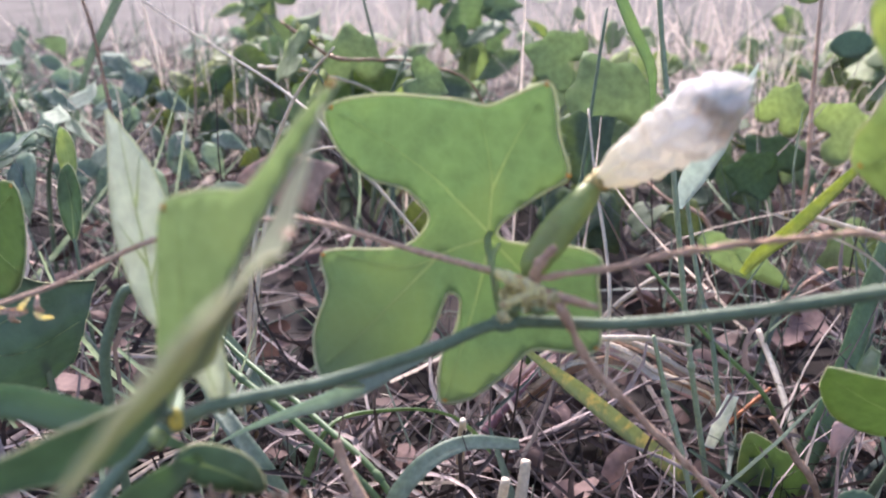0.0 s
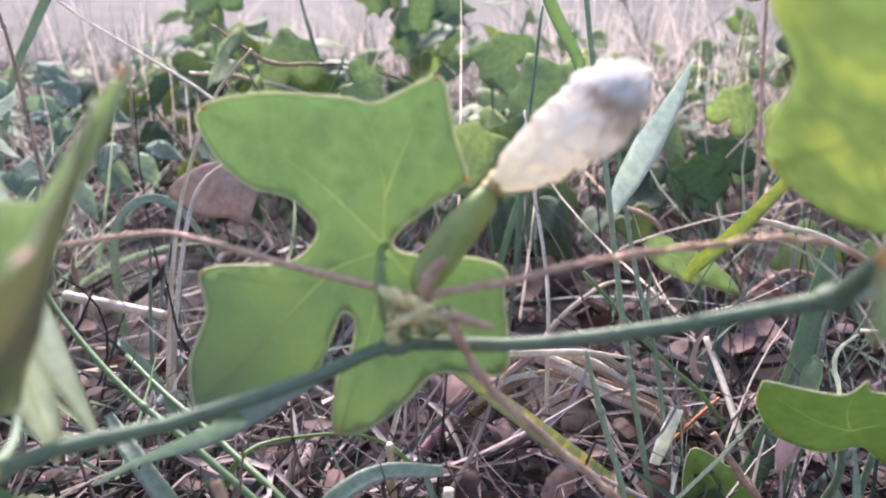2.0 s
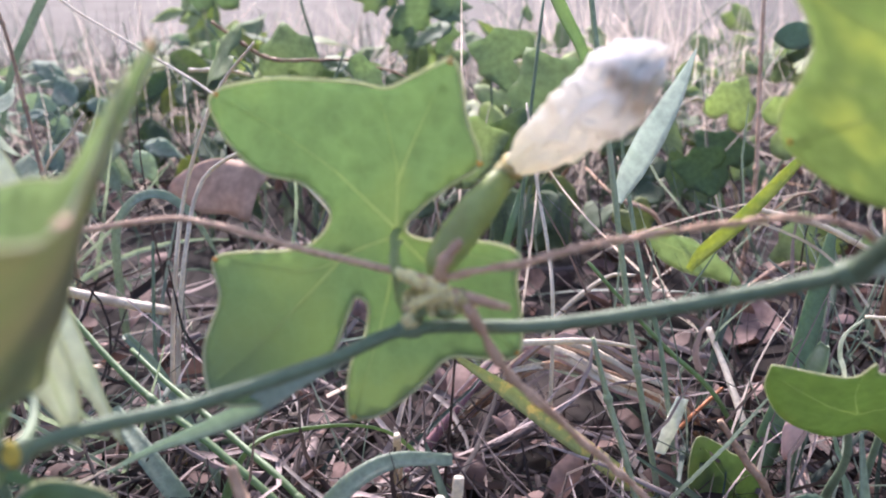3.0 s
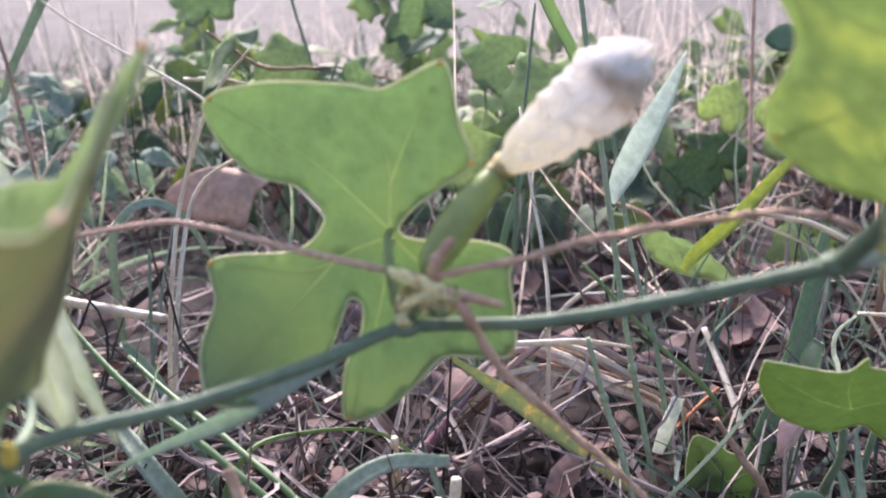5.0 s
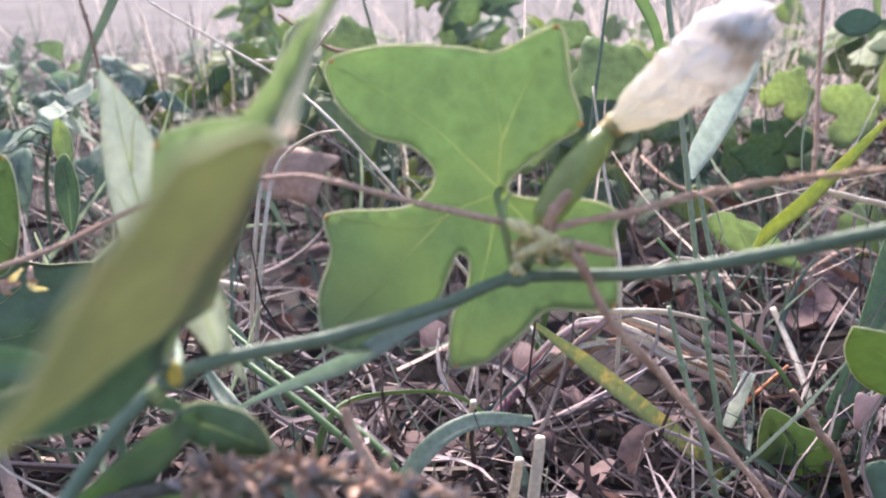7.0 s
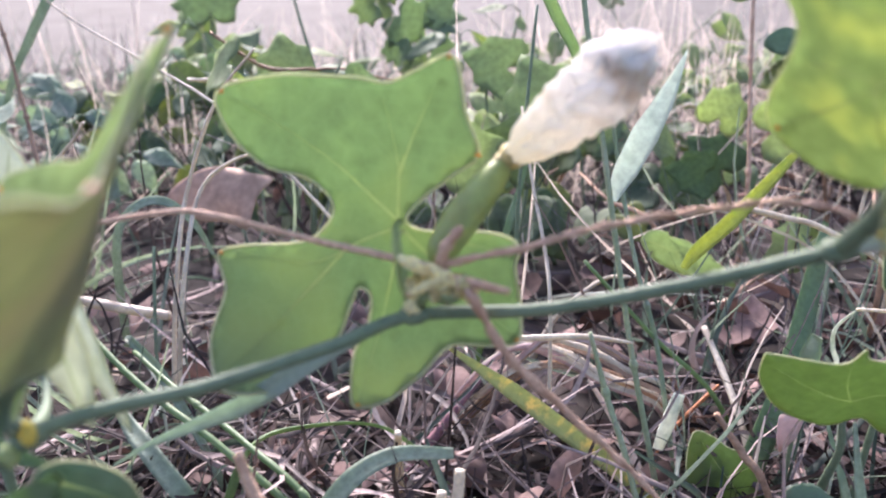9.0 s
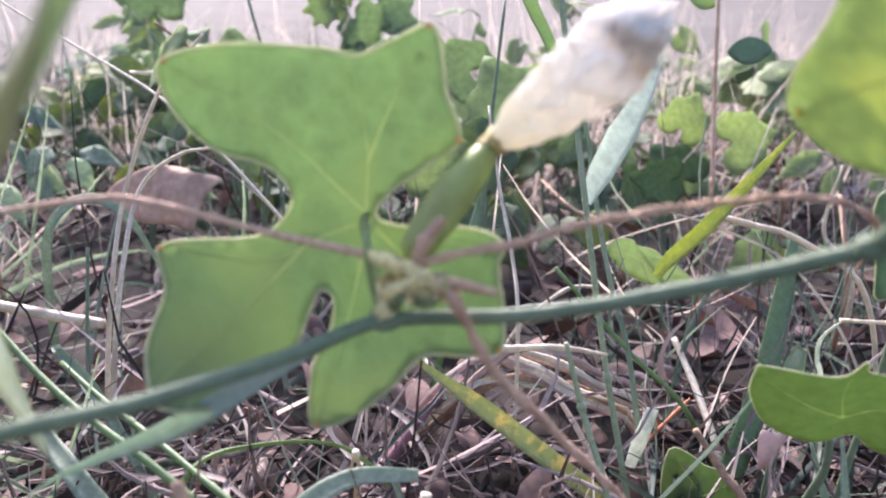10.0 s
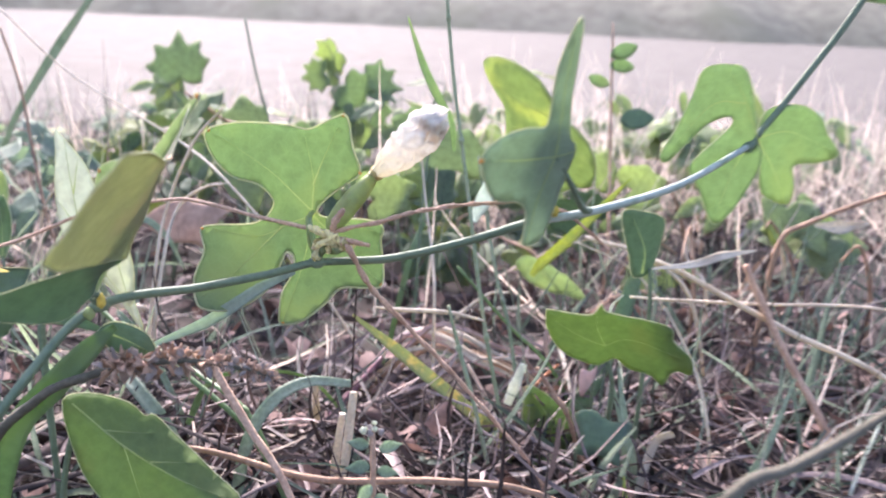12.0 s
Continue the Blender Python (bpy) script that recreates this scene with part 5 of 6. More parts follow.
gourd_leaf("leaf", mm((0, 0), (12, 5), (19, 4.5), (22, 6.5), (33, 4), (46, 1), (62, -4), (52, -14), (44, -18), (40, -17), (30, -24), (16, -22), (6, -17), (-5, -7)),
           low_creased, LEAF_DEEP, "", [mm((-2, -6), (20, -8), (40, -8), (56, -6)), mm((20, -8), (32, -18)), mm((12, -7), (24, 0)), mm((30, -8), (40, -2))], (), low, vein_r=0.00022)

# shoots at the sides
side = holder("side_shoot", (-0.14, 0.19, GROUND))
tagged(side, "gourd shoot with curled dark green leaves beside litter", "vine")
part("stem", tube([(-0.14, 0.19, GROUND), (-0.138, 0.186, 0.03), (-0.134, 0.18, 0.07)], (0.0014, 0.0013, 0.0012), 14, 8), STEM, side)
sheet_leaf("leaf", [[(-0.178, 0.2, 0.055), (-0.172, 0.205, 0.085), (-0.166, 0.215, 0.105)],
                    [(-0.162, 0.178, 0.052), (-0.157, 0.176, 0.08), (-0.151, 0.19, 0.1)],
                    [(-0.145, 0.175, 0.052), (-0.138, 0.171, 0.074), (-0.133, 0.184, 0.094)],
                    [(-0.131, 0.19, 0.06), (-0.124, 0.19, 0.076), (-0.122, 0.198, 0.088)]], LEAF_TEAL, side, "curled blue-green leaf with a rolled edge",
           ([(0.45, 0.02), (0.5, 0.5), (0.55, 0.97)], [(0.5, 0.4), (0.75, 0.6), (0.95, 0.7)]), 0.0015)
gourd_leaf("leaf", mm((11, 15), (13, 2), (9, -15), (-4, -20), (-20, -14), (-26, 0), (-22, 13), (-6, 12)), plane((-0.1335, 0.171, 0.1165), (0.96, -0.2, 0.05), (0.02, 0.2, 0.97), 6, 4, 0.0006), LEAF_DEEP, "", [mm((-24, -6), (-6, 0), (9, 11)), mm((-6, 0), (8, -10))], mm((10.5, 14)), side)
gourd_leaf("leaf", mm((0, 0), (6, 10), (7, 22), (2, 34), (-5, 36), (-8, 20), (-6, 8)), plane((-0.17, 0.205, 0.085), (0.9, -0.3, 0.2), (0.05, 0.2, 0.97), 10, 3, 0.0006), LEAF_TEAL, "", [mm((0, 2), (0, 16), (0, 32))], (), side)
stalk("hooked_stem", [(-0.1, 0.155, GROUND), (-0.098, 0.152, 0.04), (-0.0955, 0.15, 0.085), (-0.0925, 0.154, 0.1), (-0.088, 0.1555, 0.1085), (-0.083, 0.157, 0.1065)], (0.0013, 0.0014, 0.0015, 0.0013), STEM, "dark green stem hooked over at its top")
lance = holder("side_shoot", (-0.18, 0.29, GROUND))
tagged(lance, "upright weed with a narrow yellow-green leaf", "weed")
part("stem", tube([(-0.178, 0.275, GROUND), (-0.18, 0.28, 0.03), (-0.182, 0.285, 0.062)], (0.0012, 0.001, 0.0008), 12, 6), STEM, lance)
gourd_leaf("leaf", mm((0, 0), (5, 12), (6, 26), (3, 36), (-4, 30), (-6, 14)), plane((-0.182, 0.285, 0.06), (0.95, -0.1, 0.1), (0, 0.3, 0.95), 10, 2, 0.0006), BLADE, "", [mm((0, 2), (0, 16), (0, 32))], (), lance)
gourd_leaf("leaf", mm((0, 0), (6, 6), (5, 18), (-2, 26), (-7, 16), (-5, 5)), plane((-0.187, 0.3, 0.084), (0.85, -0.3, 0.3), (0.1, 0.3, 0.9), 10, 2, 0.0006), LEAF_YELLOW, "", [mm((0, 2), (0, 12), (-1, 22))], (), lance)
grass_blade("grass", [(-0.043, 0.0905, 0.1105), (-0.052, 0.0925, 0.102), (-0.066, 0.097, 0.087), (-0.085, 0.104, 0.064), (-0.1, 0.11, 0.02), (-0.104, 0.112, GROUND)], (0.002, 0.0065, 0.0085, 0.008, 0.006, 0.005), (0.3, -0.85, 0.4), BLADE, "broad dark green grass blade crossing under the stem")
for k in range(7):
    a = 2.4 * k
    c = np.array((-0.1072 + 0.002 * (k - 3), 0.1393, 0.1102))
    part("bract", ribbon([c, c + np.array((0.002 * math.cos(a), -0.001, 0.0018 * math.sin(a))), c + np.array((0.0044 * math.cos(a), 0.001, 0.004 * math.sin(a)))], (0.001, 0.0018, 0.0004), (0.2, -0.9, 0.3), 0.5, n=5), (TENDRIL, BUD)[k % 2], vine, "shrivelled dry bract")
gourd_leaf("leaf", mm((0, 0), (5, 1), (12, -1), (16, -7), (9, -9), (3, -8), (-2, -4)), plane((-0.0465, 0.094, 0.11), (0.9, 0.3, -0.35), (0.25, 0.2, 0.9), 8, -8, 0.0005), LEAF_TEAL, "", [mm((0, -3), (6, -4), (13, -6))], (), vine)
gourd_leaf("leaf", mm((0, 0), (5, -3), (7, -12), (5, -22), (1, -17), (-4, -9)), plane((-0.0475, 0.106, 0.134), (0.95, -0.2, 0.1), (-0.15, 0.35, 0.92), 10, -4, 0.0005), LEAF_PALE, "", [mm((0, -1), (2, -10), (4, -19))], (), vine)
twin = holder("side_shoot", (0.155, 0.2, GROUND))
tagged(twin, "dark green leaf on a thin shoot below the stem", "vine")
part("stem", tube([(0.16, 0.205, GROUND), (0.158, 0.2, 0.03), (0.154, 0.192, 0.075), (0.15, 0.188, 0.1)], (0.0013, 0.0012, 0.001, 0.0008), 16, 8), STEM, twin)
gourd_leaf("leaf", mm((-13, 15), (-4, 17), (7, 14), (10, 4), (9, -11), (0, -14), (-5, -4)), plane((0.1445, 0.186, 0.11), (0.95, 0.25, -0.1), (0.1, -0.1, 0.95), -20, 3, 0.0005), LEAF_TEAL, "", [mm((4, -12), (1, 0), (-8, 13))], (), twin)
low_dark = holder("low_shoot", (0.12, 0.218, GROUND))
tagged(low_dark, "low dark green toothed leaf in litter", "vine")
part("stem", tube([(0.13, 0.226, GROUND), (0.128, 0.224, -0.01), (0.124, 0.222, -0.004)], (0.001, 0.0009, 0.0007), 8, 6), STEM, low_dark)
gourd_leaf("leaf", mm((-17, 15), (-8, 14), (-2, 11), (6, 9), (14, 1), (16, -10), (6, -16), (-8, -14), (-15, -2)), plane((0.119, 0.213, 0.008), (0.95, 0.05, -0.2), (0.1, 0.3, 0.94), 4, 4, 0.0006), LEAF_DEEP, "", [mm((10, -10), (0, 0), (-13, 12)), mm((0, 0), (8, 5))], (), low_dark)

# ---- background weeds ----
IVY = [(90, 37), (76, 30), (62, 26), (46, 28), (30, 25), (10, 23), (-14, 27), (-40, 24), (-66, 14), (-90, 3), (-114, 14), (-140, 24), (-166, 27), (170, 23), (150, 25), (134, 28), (118, 26), (104, 30)]
MAPLE = [(90, 42), (79, 31), (68, 28), (60, 33), (52, 36), (42, 28), (28, 28), (18, 32), (2, 22), (-25, 22), (-55, 10), (-90, 2), (-125, 10), (-155, 22), (178, 22), (162, 32), (152, 28), (138, 28), (128, 36), (120, 33), (112, 28), (101, 31)]
OVAL = [(0, 0), (6, 3), (12, 13), (11, 24), (6, 35), (1, 44), (0, 49), (-1, 44), (-6, 35), (-11, 24), (-12, 13), (-6, 3)]


def cupped(bow, bow_y, rip):
    return lambda x, y: (x, y, bow * x * x + bow_y * y * y + rip * math.sin(x * 220) * math.cos(y * 180))


def leaf_mesh(name, outline, mat, bow, bow_y, rip=0.0008):
    verts, faces = blade_shape(rounded(outline, 2), cupped(bow, bow_y, rip), 0.006, 0.0003)
    me = bpy.data.meshes.new(name)
    me.from_pydata([tuple(v) for v in verts], [], faces)
    me.polygons.foreach_set("use_smooth", [True] * len(me.polygons))
    me.materials.append(mat)
    return me


WEED = {}
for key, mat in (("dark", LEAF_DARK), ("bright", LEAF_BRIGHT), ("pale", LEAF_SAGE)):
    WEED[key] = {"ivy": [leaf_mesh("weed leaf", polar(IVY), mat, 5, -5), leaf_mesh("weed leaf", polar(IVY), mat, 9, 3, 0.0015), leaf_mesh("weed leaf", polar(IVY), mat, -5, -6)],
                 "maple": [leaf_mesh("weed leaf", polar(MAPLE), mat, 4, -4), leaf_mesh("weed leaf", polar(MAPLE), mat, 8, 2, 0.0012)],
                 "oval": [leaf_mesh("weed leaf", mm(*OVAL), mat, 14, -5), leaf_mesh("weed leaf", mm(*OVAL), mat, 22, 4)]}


def weed(name, base, height, spread, count, tone, shape, size, label, seed, upright=0.55, low=0.35):
    """A low weed: a few stems from one root, each with stalked leaves that turn to the light."""
    rng = random.Random(seed)
    thing = holder(name, base)
    stems = max(2, count // 5)
    paths = []
    for s in range(stems):
        a = rng.uniform(0, 6.28)
        d = spread * rng.uniform(0.35, 1.0)
        tip = (base[0] + math.cos(a) * d, base[1] + math.sin(a) * d * 0.8, base[2] + height * rng.uniform(0.6, 1.0))
        mid = ((base[0] * 1.2 + tip[0] * 0.8) / 2, (base[1] * 1.2 + tip[1] * 0.8) / 2, base[2] + (tip[2] - base[2]) * 0.65)
        paths.append(spline([base, mid, tip], 20))
        part("stem", tube([base, mid, tip], (0.0014, 0.0011, 0.0006), 10, 5), STEM, thing)
    for k in range(count):
        p = paths[k % stems]
        q = Vector(p[min(20, int(20 * rng.uniform(low, 1.02)))])
        a = rng.uniform(0, 6.28)
        out = Vector((math.cos(a), math.sin(a), rng.uniform(0.1, 0.7))).normalized() * rng.uniform(0.008, 0.022)
        c = q + out
        c.z = max(c.z, GROUND + 0.008)
        part("petiole", tube([q, q + out * 0.6 + Vector((0, 0, 0.003)), c], (0.0007, 0.0006, 0.0005), 4, 4), STEM, thing)
        leaf = new("leaf", rng.choice(WEED[tone][shape]))
        leaf.parent = thing
        up = Vector((out.x * 30 + rng.uniform(-0.4, 0.4), -0.5 * upright + out.y * 20 + rng.uniform(-0.5, 0.3), 1.0 - upright + rng.uniform(-0.2, 0.3))).normalized()
        tipway = Vector((out.x, out.y, -0.006 * rng.random())).normalized()
        right = tipway.cross(up).normalized()
        fwd = up.cross(right)
        m = Matrix((right, fwd, up)).transposed().to_4x4()
        leaf.matrix_basis = Matrix.Translation(c - Vector(base)) @ m @ Matrix.Scale(size * rng.uniform(0.65, 1.25), 4)
    return tagged(thing, label, "weed", "weeds behind the vine")


DARK_LABEL, LOBED_LABEL = "dense weed with dark green oval leaves", "bright green weed with lobed leaves"
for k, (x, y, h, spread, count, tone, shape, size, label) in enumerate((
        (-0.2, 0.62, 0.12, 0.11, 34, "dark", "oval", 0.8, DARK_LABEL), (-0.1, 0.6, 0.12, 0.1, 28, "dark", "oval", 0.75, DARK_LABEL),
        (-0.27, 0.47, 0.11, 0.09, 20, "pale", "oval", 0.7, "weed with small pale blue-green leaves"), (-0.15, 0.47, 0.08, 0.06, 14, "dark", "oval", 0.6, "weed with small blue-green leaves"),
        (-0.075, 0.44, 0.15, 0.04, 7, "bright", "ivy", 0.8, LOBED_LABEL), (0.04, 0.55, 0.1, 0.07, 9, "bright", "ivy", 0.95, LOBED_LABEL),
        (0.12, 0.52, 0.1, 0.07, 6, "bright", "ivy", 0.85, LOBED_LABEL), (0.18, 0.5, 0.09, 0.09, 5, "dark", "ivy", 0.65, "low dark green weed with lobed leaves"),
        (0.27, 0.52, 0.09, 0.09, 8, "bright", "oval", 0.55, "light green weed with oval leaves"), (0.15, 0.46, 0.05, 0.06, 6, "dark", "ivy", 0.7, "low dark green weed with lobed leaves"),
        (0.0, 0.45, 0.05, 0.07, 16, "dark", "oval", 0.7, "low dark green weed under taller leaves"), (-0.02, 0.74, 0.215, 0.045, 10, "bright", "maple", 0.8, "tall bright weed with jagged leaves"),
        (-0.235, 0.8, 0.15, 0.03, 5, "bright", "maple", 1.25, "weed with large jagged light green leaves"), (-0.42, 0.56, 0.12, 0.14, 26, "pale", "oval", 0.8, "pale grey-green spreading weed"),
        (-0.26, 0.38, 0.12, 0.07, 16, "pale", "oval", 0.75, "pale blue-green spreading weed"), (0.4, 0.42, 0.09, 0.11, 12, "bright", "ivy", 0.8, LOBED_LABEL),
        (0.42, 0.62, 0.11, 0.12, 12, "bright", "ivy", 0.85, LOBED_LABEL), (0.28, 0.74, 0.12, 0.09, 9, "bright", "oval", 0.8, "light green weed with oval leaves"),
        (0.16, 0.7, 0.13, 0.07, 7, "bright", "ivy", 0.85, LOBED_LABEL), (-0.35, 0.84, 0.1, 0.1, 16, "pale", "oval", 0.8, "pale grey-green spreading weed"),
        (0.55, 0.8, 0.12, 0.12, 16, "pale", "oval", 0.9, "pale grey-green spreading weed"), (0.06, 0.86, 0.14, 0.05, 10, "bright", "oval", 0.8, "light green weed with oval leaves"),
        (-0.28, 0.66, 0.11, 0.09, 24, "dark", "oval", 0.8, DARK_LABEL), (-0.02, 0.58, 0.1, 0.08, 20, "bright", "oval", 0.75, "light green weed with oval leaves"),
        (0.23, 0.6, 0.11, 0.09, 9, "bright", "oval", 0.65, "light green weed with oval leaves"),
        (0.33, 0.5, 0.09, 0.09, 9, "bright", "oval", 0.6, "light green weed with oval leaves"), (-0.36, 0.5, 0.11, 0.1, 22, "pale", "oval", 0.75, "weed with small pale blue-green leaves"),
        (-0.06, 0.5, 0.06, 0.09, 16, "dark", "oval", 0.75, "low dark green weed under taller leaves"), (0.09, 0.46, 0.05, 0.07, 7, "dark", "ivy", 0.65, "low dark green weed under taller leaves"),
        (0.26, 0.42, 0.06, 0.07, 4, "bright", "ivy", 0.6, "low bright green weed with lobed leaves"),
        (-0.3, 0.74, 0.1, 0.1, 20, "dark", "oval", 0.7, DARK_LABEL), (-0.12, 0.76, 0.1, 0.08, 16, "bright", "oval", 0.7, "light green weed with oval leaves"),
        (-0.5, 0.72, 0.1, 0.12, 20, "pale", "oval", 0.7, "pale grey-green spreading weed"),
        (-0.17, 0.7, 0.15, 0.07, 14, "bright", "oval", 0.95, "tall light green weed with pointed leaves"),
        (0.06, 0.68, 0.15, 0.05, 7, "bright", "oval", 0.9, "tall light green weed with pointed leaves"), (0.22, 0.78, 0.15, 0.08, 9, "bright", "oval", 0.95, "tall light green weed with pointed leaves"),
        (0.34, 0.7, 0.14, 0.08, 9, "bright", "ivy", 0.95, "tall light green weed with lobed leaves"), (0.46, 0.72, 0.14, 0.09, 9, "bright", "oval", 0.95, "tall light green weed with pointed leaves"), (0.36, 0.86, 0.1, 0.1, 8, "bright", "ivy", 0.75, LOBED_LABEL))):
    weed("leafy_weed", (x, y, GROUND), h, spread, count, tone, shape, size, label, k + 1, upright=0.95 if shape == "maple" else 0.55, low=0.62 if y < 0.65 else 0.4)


# broad leaves that stand out singly among the weeds
def broad_leaf_weed(places, label):
    """A weed with broad leaves on long stalks, each leaf given by its middle, size, turn and tone."""
    x0, y0 = sum(p[0] for p in places) / len(places), sum(p[1] for p in places) / len(places)
    thing = holder("broad_leaf_weed", (x0, y0, GROUND))
    for x, y, z, size, turn, tone, kind in places:
        part("stem", tube([(x0 + (x - x0) * 0.3, y0 + (y - y0) * 0.3, GROUND), (x * 0.7 + x0 * 0.3, y + 0.004, (z + GROUND) * 0.55), (x, y + 0.002, z - 0.012 * size)], (0.0013, 0.0011, 0.0008), 12, 6), STEM, thing)
        leaf = new("leaf", WEED[tone][kind][0])
        leaf.parent = thing
        face = Matrix(((1, 0, 0.0), (0.05, 0.35, -0.94), (0, 0.94, 0.35))).to_4x4()
        leaf.matrix_basis = Matrix.Translation((x - x0, y - y0, z - GROUND)) @ face @ Matrix.Rotation(radians(turn), 4, "Z") @ Matrix.Translation((0, -0.016 * size, 0)) @ Matrix.Scale(size, 4)
    return tagged(thing, label, "weed", "weeds behind the vine")


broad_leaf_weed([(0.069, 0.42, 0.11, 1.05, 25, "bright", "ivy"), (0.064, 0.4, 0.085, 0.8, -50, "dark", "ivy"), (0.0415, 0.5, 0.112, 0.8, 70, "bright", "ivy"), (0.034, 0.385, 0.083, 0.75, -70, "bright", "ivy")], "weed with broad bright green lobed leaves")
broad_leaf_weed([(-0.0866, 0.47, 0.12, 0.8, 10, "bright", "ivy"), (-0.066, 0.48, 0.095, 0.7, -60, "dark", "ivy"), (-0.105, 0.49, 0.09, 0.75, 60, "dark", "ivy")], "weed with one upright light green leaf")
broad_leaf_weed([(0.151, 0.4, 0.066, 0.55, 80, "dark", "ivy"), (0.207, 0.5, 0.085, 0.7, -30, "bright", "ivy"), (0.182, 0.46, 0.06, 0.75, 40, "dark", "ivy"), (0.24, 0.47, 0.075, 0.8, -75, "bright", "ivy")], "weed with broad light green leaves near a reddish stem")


small_finds()
bundle, rng = holder("dry_grass", (0.06, 0.262, GROUND)), random.Random(21)
for k in range(11):
    dx, dy, dz = rng.uniform(-0.012, 0.006), rng.uniform(-0.006, 0.006), rng.uniform(-0.011, 0.004)
    part("blade", ribbon([(0.02 + dx, 0.275 + dy, GROUND + 0.004), (0.052 + dx, 0.268 + dy, 0.03 + dz), (0.075 + dx, 0.266, 0.03 + dz * 0.9), (0.092 + dx, 0.264 - dy, 0.021 + dz * 0.6), (0.112 + dx * 0.6, 0.262 - dy, 0.012 + dz), (0.128 + dx, 0.26, GROUND + 0.002)],
                         (0.0016, 0.0026, 0.003, 0.0024, 0.0012), (0.1, -0.7, 0.7), rng.uniform(-0.6, 0.6), n=14, twist=rng.uniform(-1.2, 1.2)), (STRAW_PALE, STRAW_BROWN, PINK_SCRAP)[k % 3], bundle)
tagged(bundle, "bent bundle of dry pinkish-brown grass blades on litter", "dry grass")


# ---- litter and fine grass ----
def strips(name, mat, count, area, length, width, rise, seed, label, category, curl=0.6, lift=0.02, heap=None, segs=4, thin=0.0, clear=False):
    """Uncountable narrow blades or stalks, each a keeled strip bent along its length, in one mesh."""
    rng = np.random.default_rng(seed)
    x0, x1, y0, y1 = area
    verts, faces = [], []
    y = y0 + (y1 - y0) * rng.random(count) ** 1.35
    x = x0 + (x1 - x0) * rng.random(count)
    for i in range(count):
        L, w = rng.uniform(*length), rng.uniform(*width)
        yaw, pitch = rng.uniform(0, 2 * math.pi), rng.uniform(*rise)
        bend, turn = rng.normal(0, curl), rng.normal(0, curl)
        if clear and -0.75 < x[i] < 0.85 and -0.3 < y[i] < 1.15:
            continue
        if thin and 0.27 < y[i] < 0.6 and rng.random() < thin:
            continue
        z = GROUND + lift * rng.random() ** 1.5
        if heap:
            z += heap(x[i], y[i])
        p = np.array((x[i], y[i], z))
        roll = rng.uniform(0, math.pi)
        b = len(verts)
        for k in range(segs + 1):
            f = k / segs
            d = np.array((math.cos(yaw) * math.cos(pitch), math.sin(yaw) * math.cos(pitch), math.sin(pitch)))
            s = np.array((-math.sin(yaw), math.cos(yaw), 0.0))
            u = np.cross(s, d)
            s2 = s * math.cos(roll) + u * math.sin(roll)
            u2 = u * math.cos(roll) - s * math.sin(roll)
            h = w * (1 - 0.75 * f * f) / 2
            verts += [p - s2 * h + u2 * h * 0.45, p - u2 * h * 0.25, p + s2 * h + u2 * h * 0.45]
            p = p + d * L / segs
            if p[2] < GROUND + 0.001:
                p[2] = GROUND + 0.001
            pitch += bend / segs
            yaw += turn / segs
        for k in range(segs):
            a = b + 3 * k
            faces += [(a, a + 3, a + 4, a + 1), (a + 1, a + 4, a + 5, a + 2)]
    ob = solid(name, verts, faces, mat)
    return tagged(ob, label, category, kind="stuff")


def hump(x, y):
    return 0.012 * max(0.0, noise.noise((x * 6, y * 6, 1.7)))


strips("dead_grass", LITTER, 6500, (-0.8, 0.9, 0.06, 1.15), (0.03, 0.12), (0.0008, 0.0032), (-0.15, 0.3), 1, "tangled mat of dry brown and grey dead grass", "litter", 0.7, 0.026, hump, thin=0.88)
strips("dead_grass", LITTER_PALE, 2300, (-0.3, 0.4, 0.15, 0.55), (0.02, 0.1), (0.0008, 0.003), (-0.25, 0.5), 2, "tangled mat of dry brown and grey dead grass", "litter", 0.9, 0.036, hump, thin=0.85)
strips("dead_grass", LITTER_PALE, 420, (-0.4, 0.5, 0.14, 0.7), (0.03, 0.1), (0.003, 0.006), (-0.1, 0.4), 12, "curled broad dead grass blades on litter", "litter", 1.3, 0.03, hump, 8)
strips("dry_stalks", LITTER_PALE, 800, (-0.6, 0.7, 0.18, 1.1), (0.05, 0.15), (0.0006, 0.0018), (0.4, 1.5), 3, "thin dry grass stalks standing up", "litter", 0.6, 0.005, thin=0.6)
strips("pale_grass", SEEDS, 230, (-0.6, -0.2, 0.42, 1.0), (0.06, 0.15), (0.0004, 0.0013), (0.4, 1.4), 41, "bleached grass among pale weeds", "litter", 0.8, 0.01, segs=6)
strips("green_grass", GRASS, 380, (-0.6, 0.7, 0.16, 1.0), (0.04, 0.12), (0.0008, 0.0024), (0.2, 1.45), 4, "scattered thin blue-green grass blades", "grass", 0.9, 0.012)
strips("green_grass", GRASS, 140, (-0.3, 0.4, 0.15, 0.5), (0.05, 0.13), (0.0009, 0.0024), (0.1, 1.2), 7, "scattered thin blue-green grass blades", "grass", 0.7, 0.015)
strips("green_grass", GRASS, 500, (-0.8, 0.9, 0.6, 1.25), (0.04, 0.14), (0.001, 0.003), (0.6, 1.5), 8, "scattered thin blue-green grass blades", "grass", 0.7, 0.005)
strips("green_grass", GRASS, 65, (-0.12, 0.45, 0.14, 0.42), (0.04, 0.11), (0.002, 0.005), (0.1, 1.3), 14, "broad blue-green grass blades in litter", "grass", 0.9, 0.01)
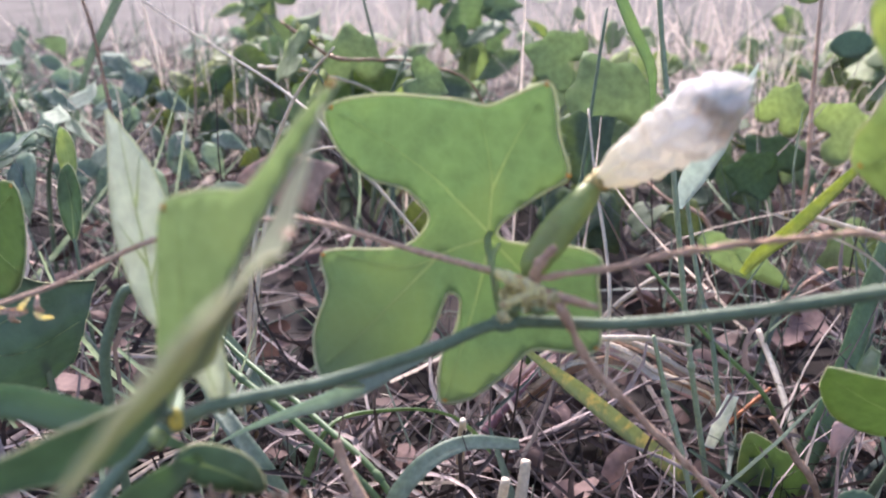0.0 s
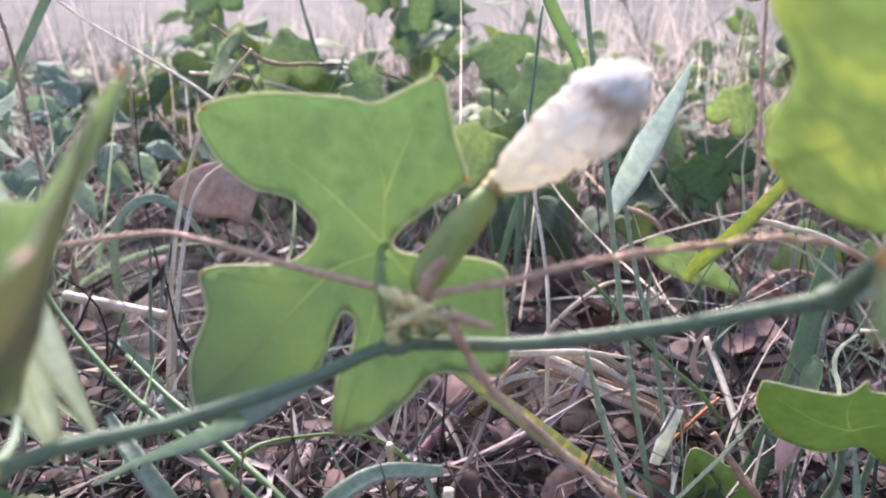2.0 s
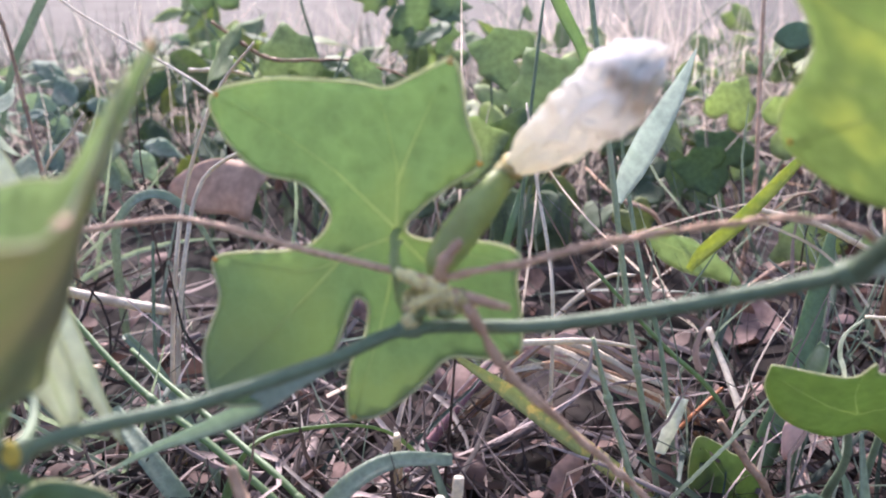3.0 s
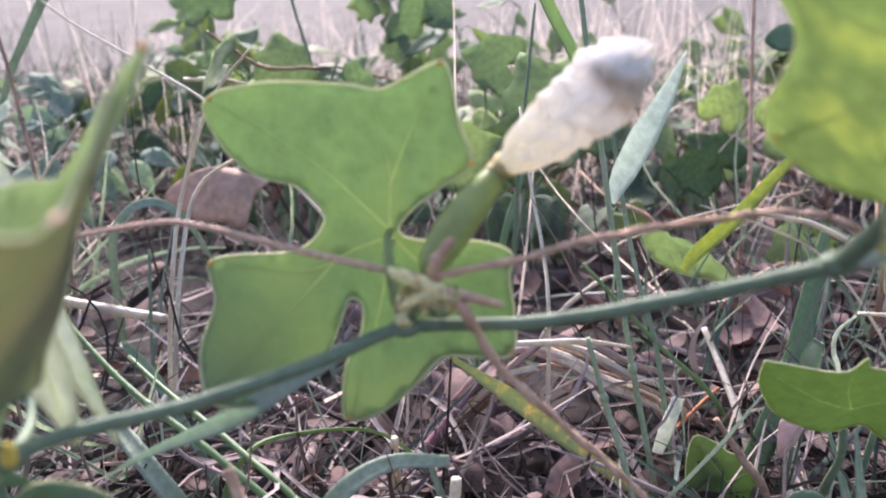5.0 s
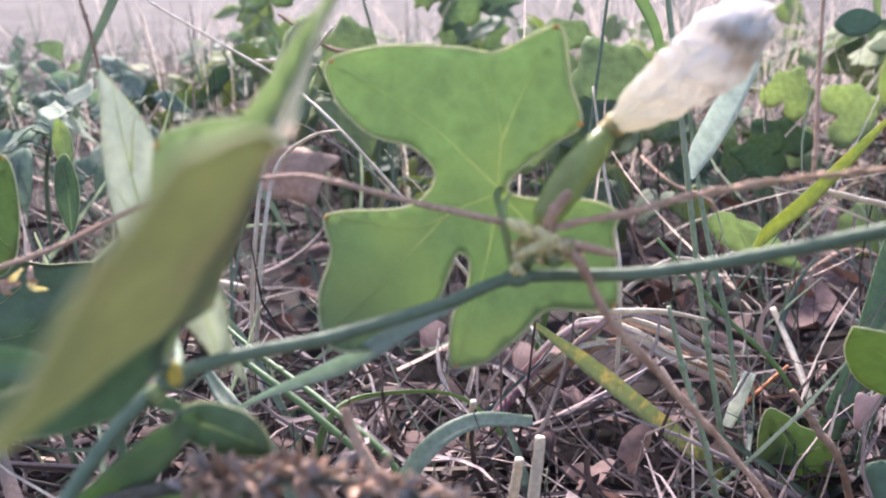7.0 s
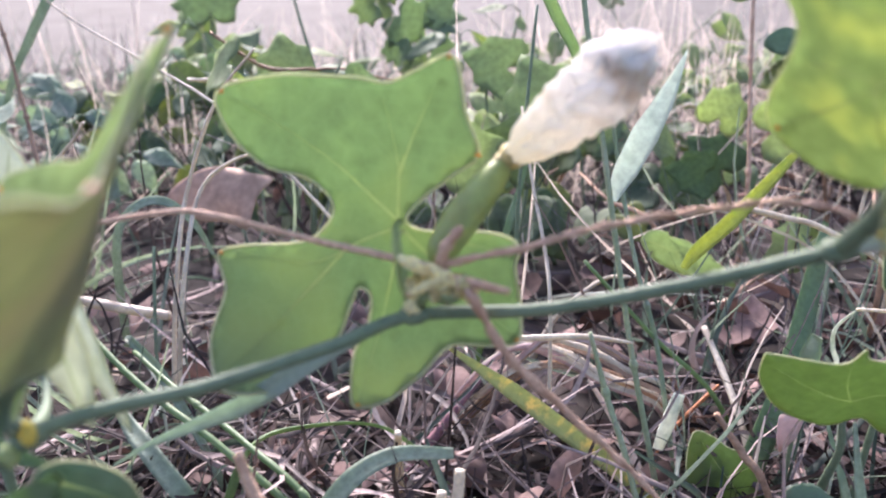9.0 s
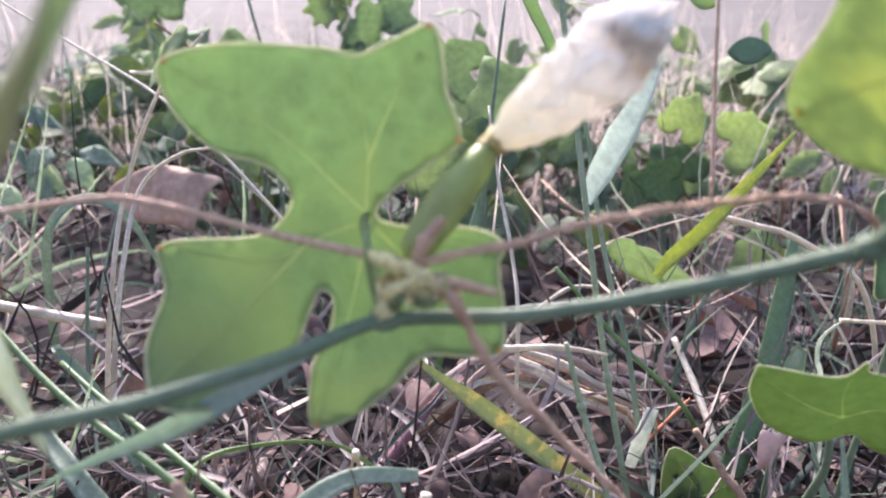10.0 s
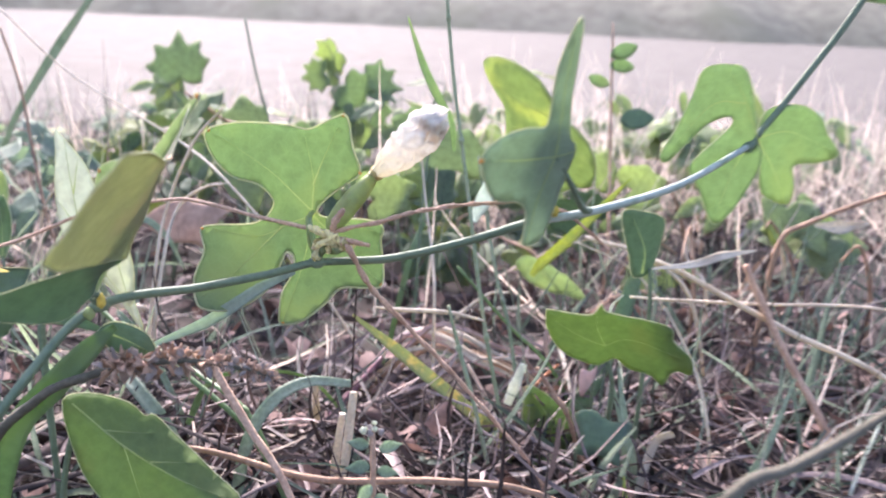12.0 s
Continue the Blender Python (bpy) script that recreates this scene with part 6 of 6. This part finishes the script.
strips("green_grass", GRASS, 75, (0.12, 0.45, 0.13, 0.38), (0.04, 0.11), (0.002, 0.005), (0.5, 1.45), 17, "upright greyish grass blades in litter", "grass", 0.6, 0.006)
strips("dead_grass", LITTER_PALE, 200, (0.08, 0.42, 0.12, 0.34), (0.03, 0.1), (0.0012, 0.003), (0.1, 1.0), 18, "pale dry blades sticking out of litter", "litter", 0.7, 0.02)
strips("dry_stalks", SEEDS, 190, (-0.55, 0.65, 0.36, 1.0), (0.07, 0.2), (0.0007, 0.0017), (0.3, 1.4), 23, "thin bleached grass stalks leaning among weeds", "litter", 0.7, 0.01, segs=6)
strips("pale_grass", BLADE_PALE, 26, (-0.3, -0.09, 0.21, 0.44), (0.06, 0.14), (0.0016, 0.0038), (0.4, 1.3), 27, "pale grey-green grass blades leaning among weeds", "grass", 0.6, 0.01, segs=7)
strips("pale_straw", SEEDS, 90, (-0.26, 0.03, 0.14, 0.34), (0.03, 0.09), (0.0012, 0.003), (-0.1, 0.7), 24, "short bleached straws strewn over litter", "litter", 0.5, 0.03)
strips("dead_grass", LITTER_PALE, 420, (-0.16, 0.4, 0.02, 0.17), (0.03, 0.1), (0.0009, 0.0032), (-0.1, 0.6), 51, "pale tangled dead grass close in front", "litter", 0.7, 0.025)
strips("green_grass", GRASS, 90, (-0.12, 0.4, 0.04, 0.17), (0.03, 0.08), (0.0014, 0.0034), (0.2, 1.2), 52, "greyish grass blades close in front", "grass", 0.8, 0.01)
strips("pale_straw", SEEDS, 115, (-0.12, 0.45, 0.05, 0.24), (0.03, 0.09), (0.0012, 0.0036), (-0.1, 0.9), 61, "bleached broad straws lying close in front", "litter", 0.7, 0.02, segs=6)
strips("seed_heads", SEEDS, 620, (0.08, 0.75, 0.56, 1.1), (0.09, 0.19), (0.0006, 0.0016), (0.7, 1.5), 71, "tall bleached seed-head grass behind weeds", "grass", 0.9, 0.005, segs=6)
strips("verge_grass", LITTER, 5000, (-3.0, 3.2, -1.6, 1.2), (0.04, 0.14), (0.002, 0.005), (0.0, 1.2), 15, "dry grass of the verge all round", "grass", 0.8, 0.012, segs=3, clear=True)
strips("verge_grass", GRASS, 2600, (-3.0, 3.2, -1.6, 1.2), (0.04, 0.13), (0.002, 0.005), (0.3, 1.4), 16, "green grass of the verge all round", "grass", 0.8, 0.01, segs=3, clear=True)
strips("seed_heads", SEEDS, 1300, (-0.4, 0.75, 0.66, 1.25), (0.05, 0.14), (0.0004, 0.0013), (0.6, 1.5), 5, "fuzzy pinkish dry seed-head grass", "grass", 0.8, 0.005)



def flakes(name, count, area, size, seed, label):
    """Torn, curled bits of dead leaf strewn over the litter, in one mesh."""
    rng = np.random.default_rng(seed)
    verts, faces = [], []
    for i in range(count):
        x, y = rng.uniform(area[0], area[1]), area[2] + (area[3] - area[2]) * rng.random() ** 1.3
        c = np.array((x, y, GROUND + 0.004 + 0.022 * rng.random() + hump(x, y)))
        r = rng.uniform(*size)
        u = rng.normal(size=3) * (1, 1, 0.6)
        u = u / np.linalg.norm(u)
        v = np.cross(u, rng.normal(size=3) * 0.6 + (0, 0, 1.0))
        v = v / np.linalg.norm(v)
        w = np.cross(u, v)
        curl, b = rng.uniform(-0.6, 0.9), len(verts)
        k = 9
        verts.append(c)
        for ring in (0.5, 1.0):
            for j in range(k):
                a = 2 * math.pi * j / k
                e = ring * r * (rng.uniform(0.7, 1.15) if ring == 1 else 0.95)
                px, py = math.cos(a) * e * 1.5, math.sin(a) * e * 0.8
                verts.append(c + u * px + v * py + w * (curl * py * py / r + 0.3 * curl * px * px / r))
        for j in range(k):
            n2 = (j + 1) % k
            faces.append((b, b + 1 + j, b + 1 + n2))
            faces.append((b + 1 + j, b + 1 + k + j, b + 1 + k + n2, b + 1 + n2))
    return tagged(solid(name, verts, faces, SCRAP), label, "litter", kind="stuff")


big = new("leaf", WEED["bright"]["maple"][0])
big_weed = holder("leafy_weed", (-0.232, 0.8, GROUND))
tagged(big_weed, "weed with one large jagged light green leaf", "weed")
part("stem", tube([(-0.232, 0.8, GROUND), (-0.236, 0.8, 0.06), (-0.233, 0.799, 0.118)], (0.0016, 0.0014, 0.001), 10, 6), STEM, big_weed)
big.parent = big_weed
big.matrix_basis = Matrix.Translation((-0.001, -0.002, 0.135)) @ Matrix(((0.97, 0.05, -0.2), (0.1, 0.25, -0.95), (0.05, 0.96, 0.26))).to_4x4() @ Matrix.Scale(1.35, 4)
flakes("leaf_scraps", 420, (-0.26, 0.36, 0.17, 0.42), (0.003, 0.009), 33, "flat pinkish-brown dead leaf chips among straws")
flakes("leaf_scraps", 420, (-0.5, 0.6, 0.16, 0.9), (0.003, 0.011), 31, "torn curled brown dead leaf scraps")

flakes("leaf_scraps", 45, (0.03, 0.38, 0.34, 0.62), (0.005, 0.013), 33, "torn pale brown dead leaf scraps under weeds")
rng = random.Random(77)
for k in range(20):
    x, y = rng.uniform(0.06, 0.42), rng.uniform(0.33, 0.58)
    dx, up = rng.uniform(-0.09, 0.09), rng.uniform(0.04, 0.1)
    pts = [(x, y, GROUND), (x + dx * 0.25, y + rng.uniform(-0.01, 0.01), GROUND + up * 0.55), (x + dx * 0.6 + rng.uniform(-0.01, 0.01), y + rng.uniform(-0.02, 0.02), GROUND + up * rng.uniform(0.75, 1.0)), (x + dx, y + rng.uniform(-0.03, 0.03), GROUND + up * rng.uniform(0.5, 1.2))]
    stalk("dead_twig", pts, (0.0016, 0.0014, 0.0012, 0.0006), (STRAW_BROWN, STRAW_PALE, TENDRIL)[k % 3], ("thin brown dead twig among weeds", "thin bleached dead twig among weeds", "thin reddish dead twig among weeds")[k % 3], "twig", 16, 6, 0.2, seed=k)

# the curled dead leaf on the litter
dead = holder("dead_leaf", (-0.11, 0.4, 0.03))
tagged(dead, "curled brown dead leaf lying on dry grass", "leaf")
part("blade", blade_shape(rounded(mm((-33, -4), (-27, 8), (-14, 17), (2, 18), (14, 15), (36, 11), (25, 3), (21, -7), (17, -18), (2, -14), (-14, -15), (-24, -10)), 3), plane((-0.112, 0.402, 0.05), (0.93, -0.3, 0.05), (0.1, 0.45, 0.88), 8, -8, 0.001), 0.004), BROWN_LEAF, dead)
# the small bright leaf beyond the tall stalk
small = holder("leaf_sprig", (0.15, 0.35, GROUND))
tagged(small, "sprig with one bright green toothed leaf", "weed")
part("stem", tube([(0.15, 0.35, GROUND), (0.148, 0.347, 0.01), (0.142, 0.345, 0.034)], (0.001, 0.0009, 0.0007), 10, 6), STEM, small)
gourd_leaf("leaf", mm((-26, 1), (-23, 7), (-16, 9), (-13, 7.5), (-5, 9), (2, 7.5), (8, 7.5), (12, 5.5), (18, 4), (27, -2), (18, -4.5), (12, -5), (6, -7), (-4, -8), (-14, -7), (-21, -4)), plane((0.139, 0.343, 0.0365), (0.91, -0.2, -0.36), (0.3, 0.1, 0.95), 3, 3, 0.0008), LEAF_LIGHT, "", [mm((-22, 1), (-4, 1), (22, -1)), mm((-8, 1), (-2, 6)), mm((-6, 1), (2, -5))], (), small, cell=0.004)
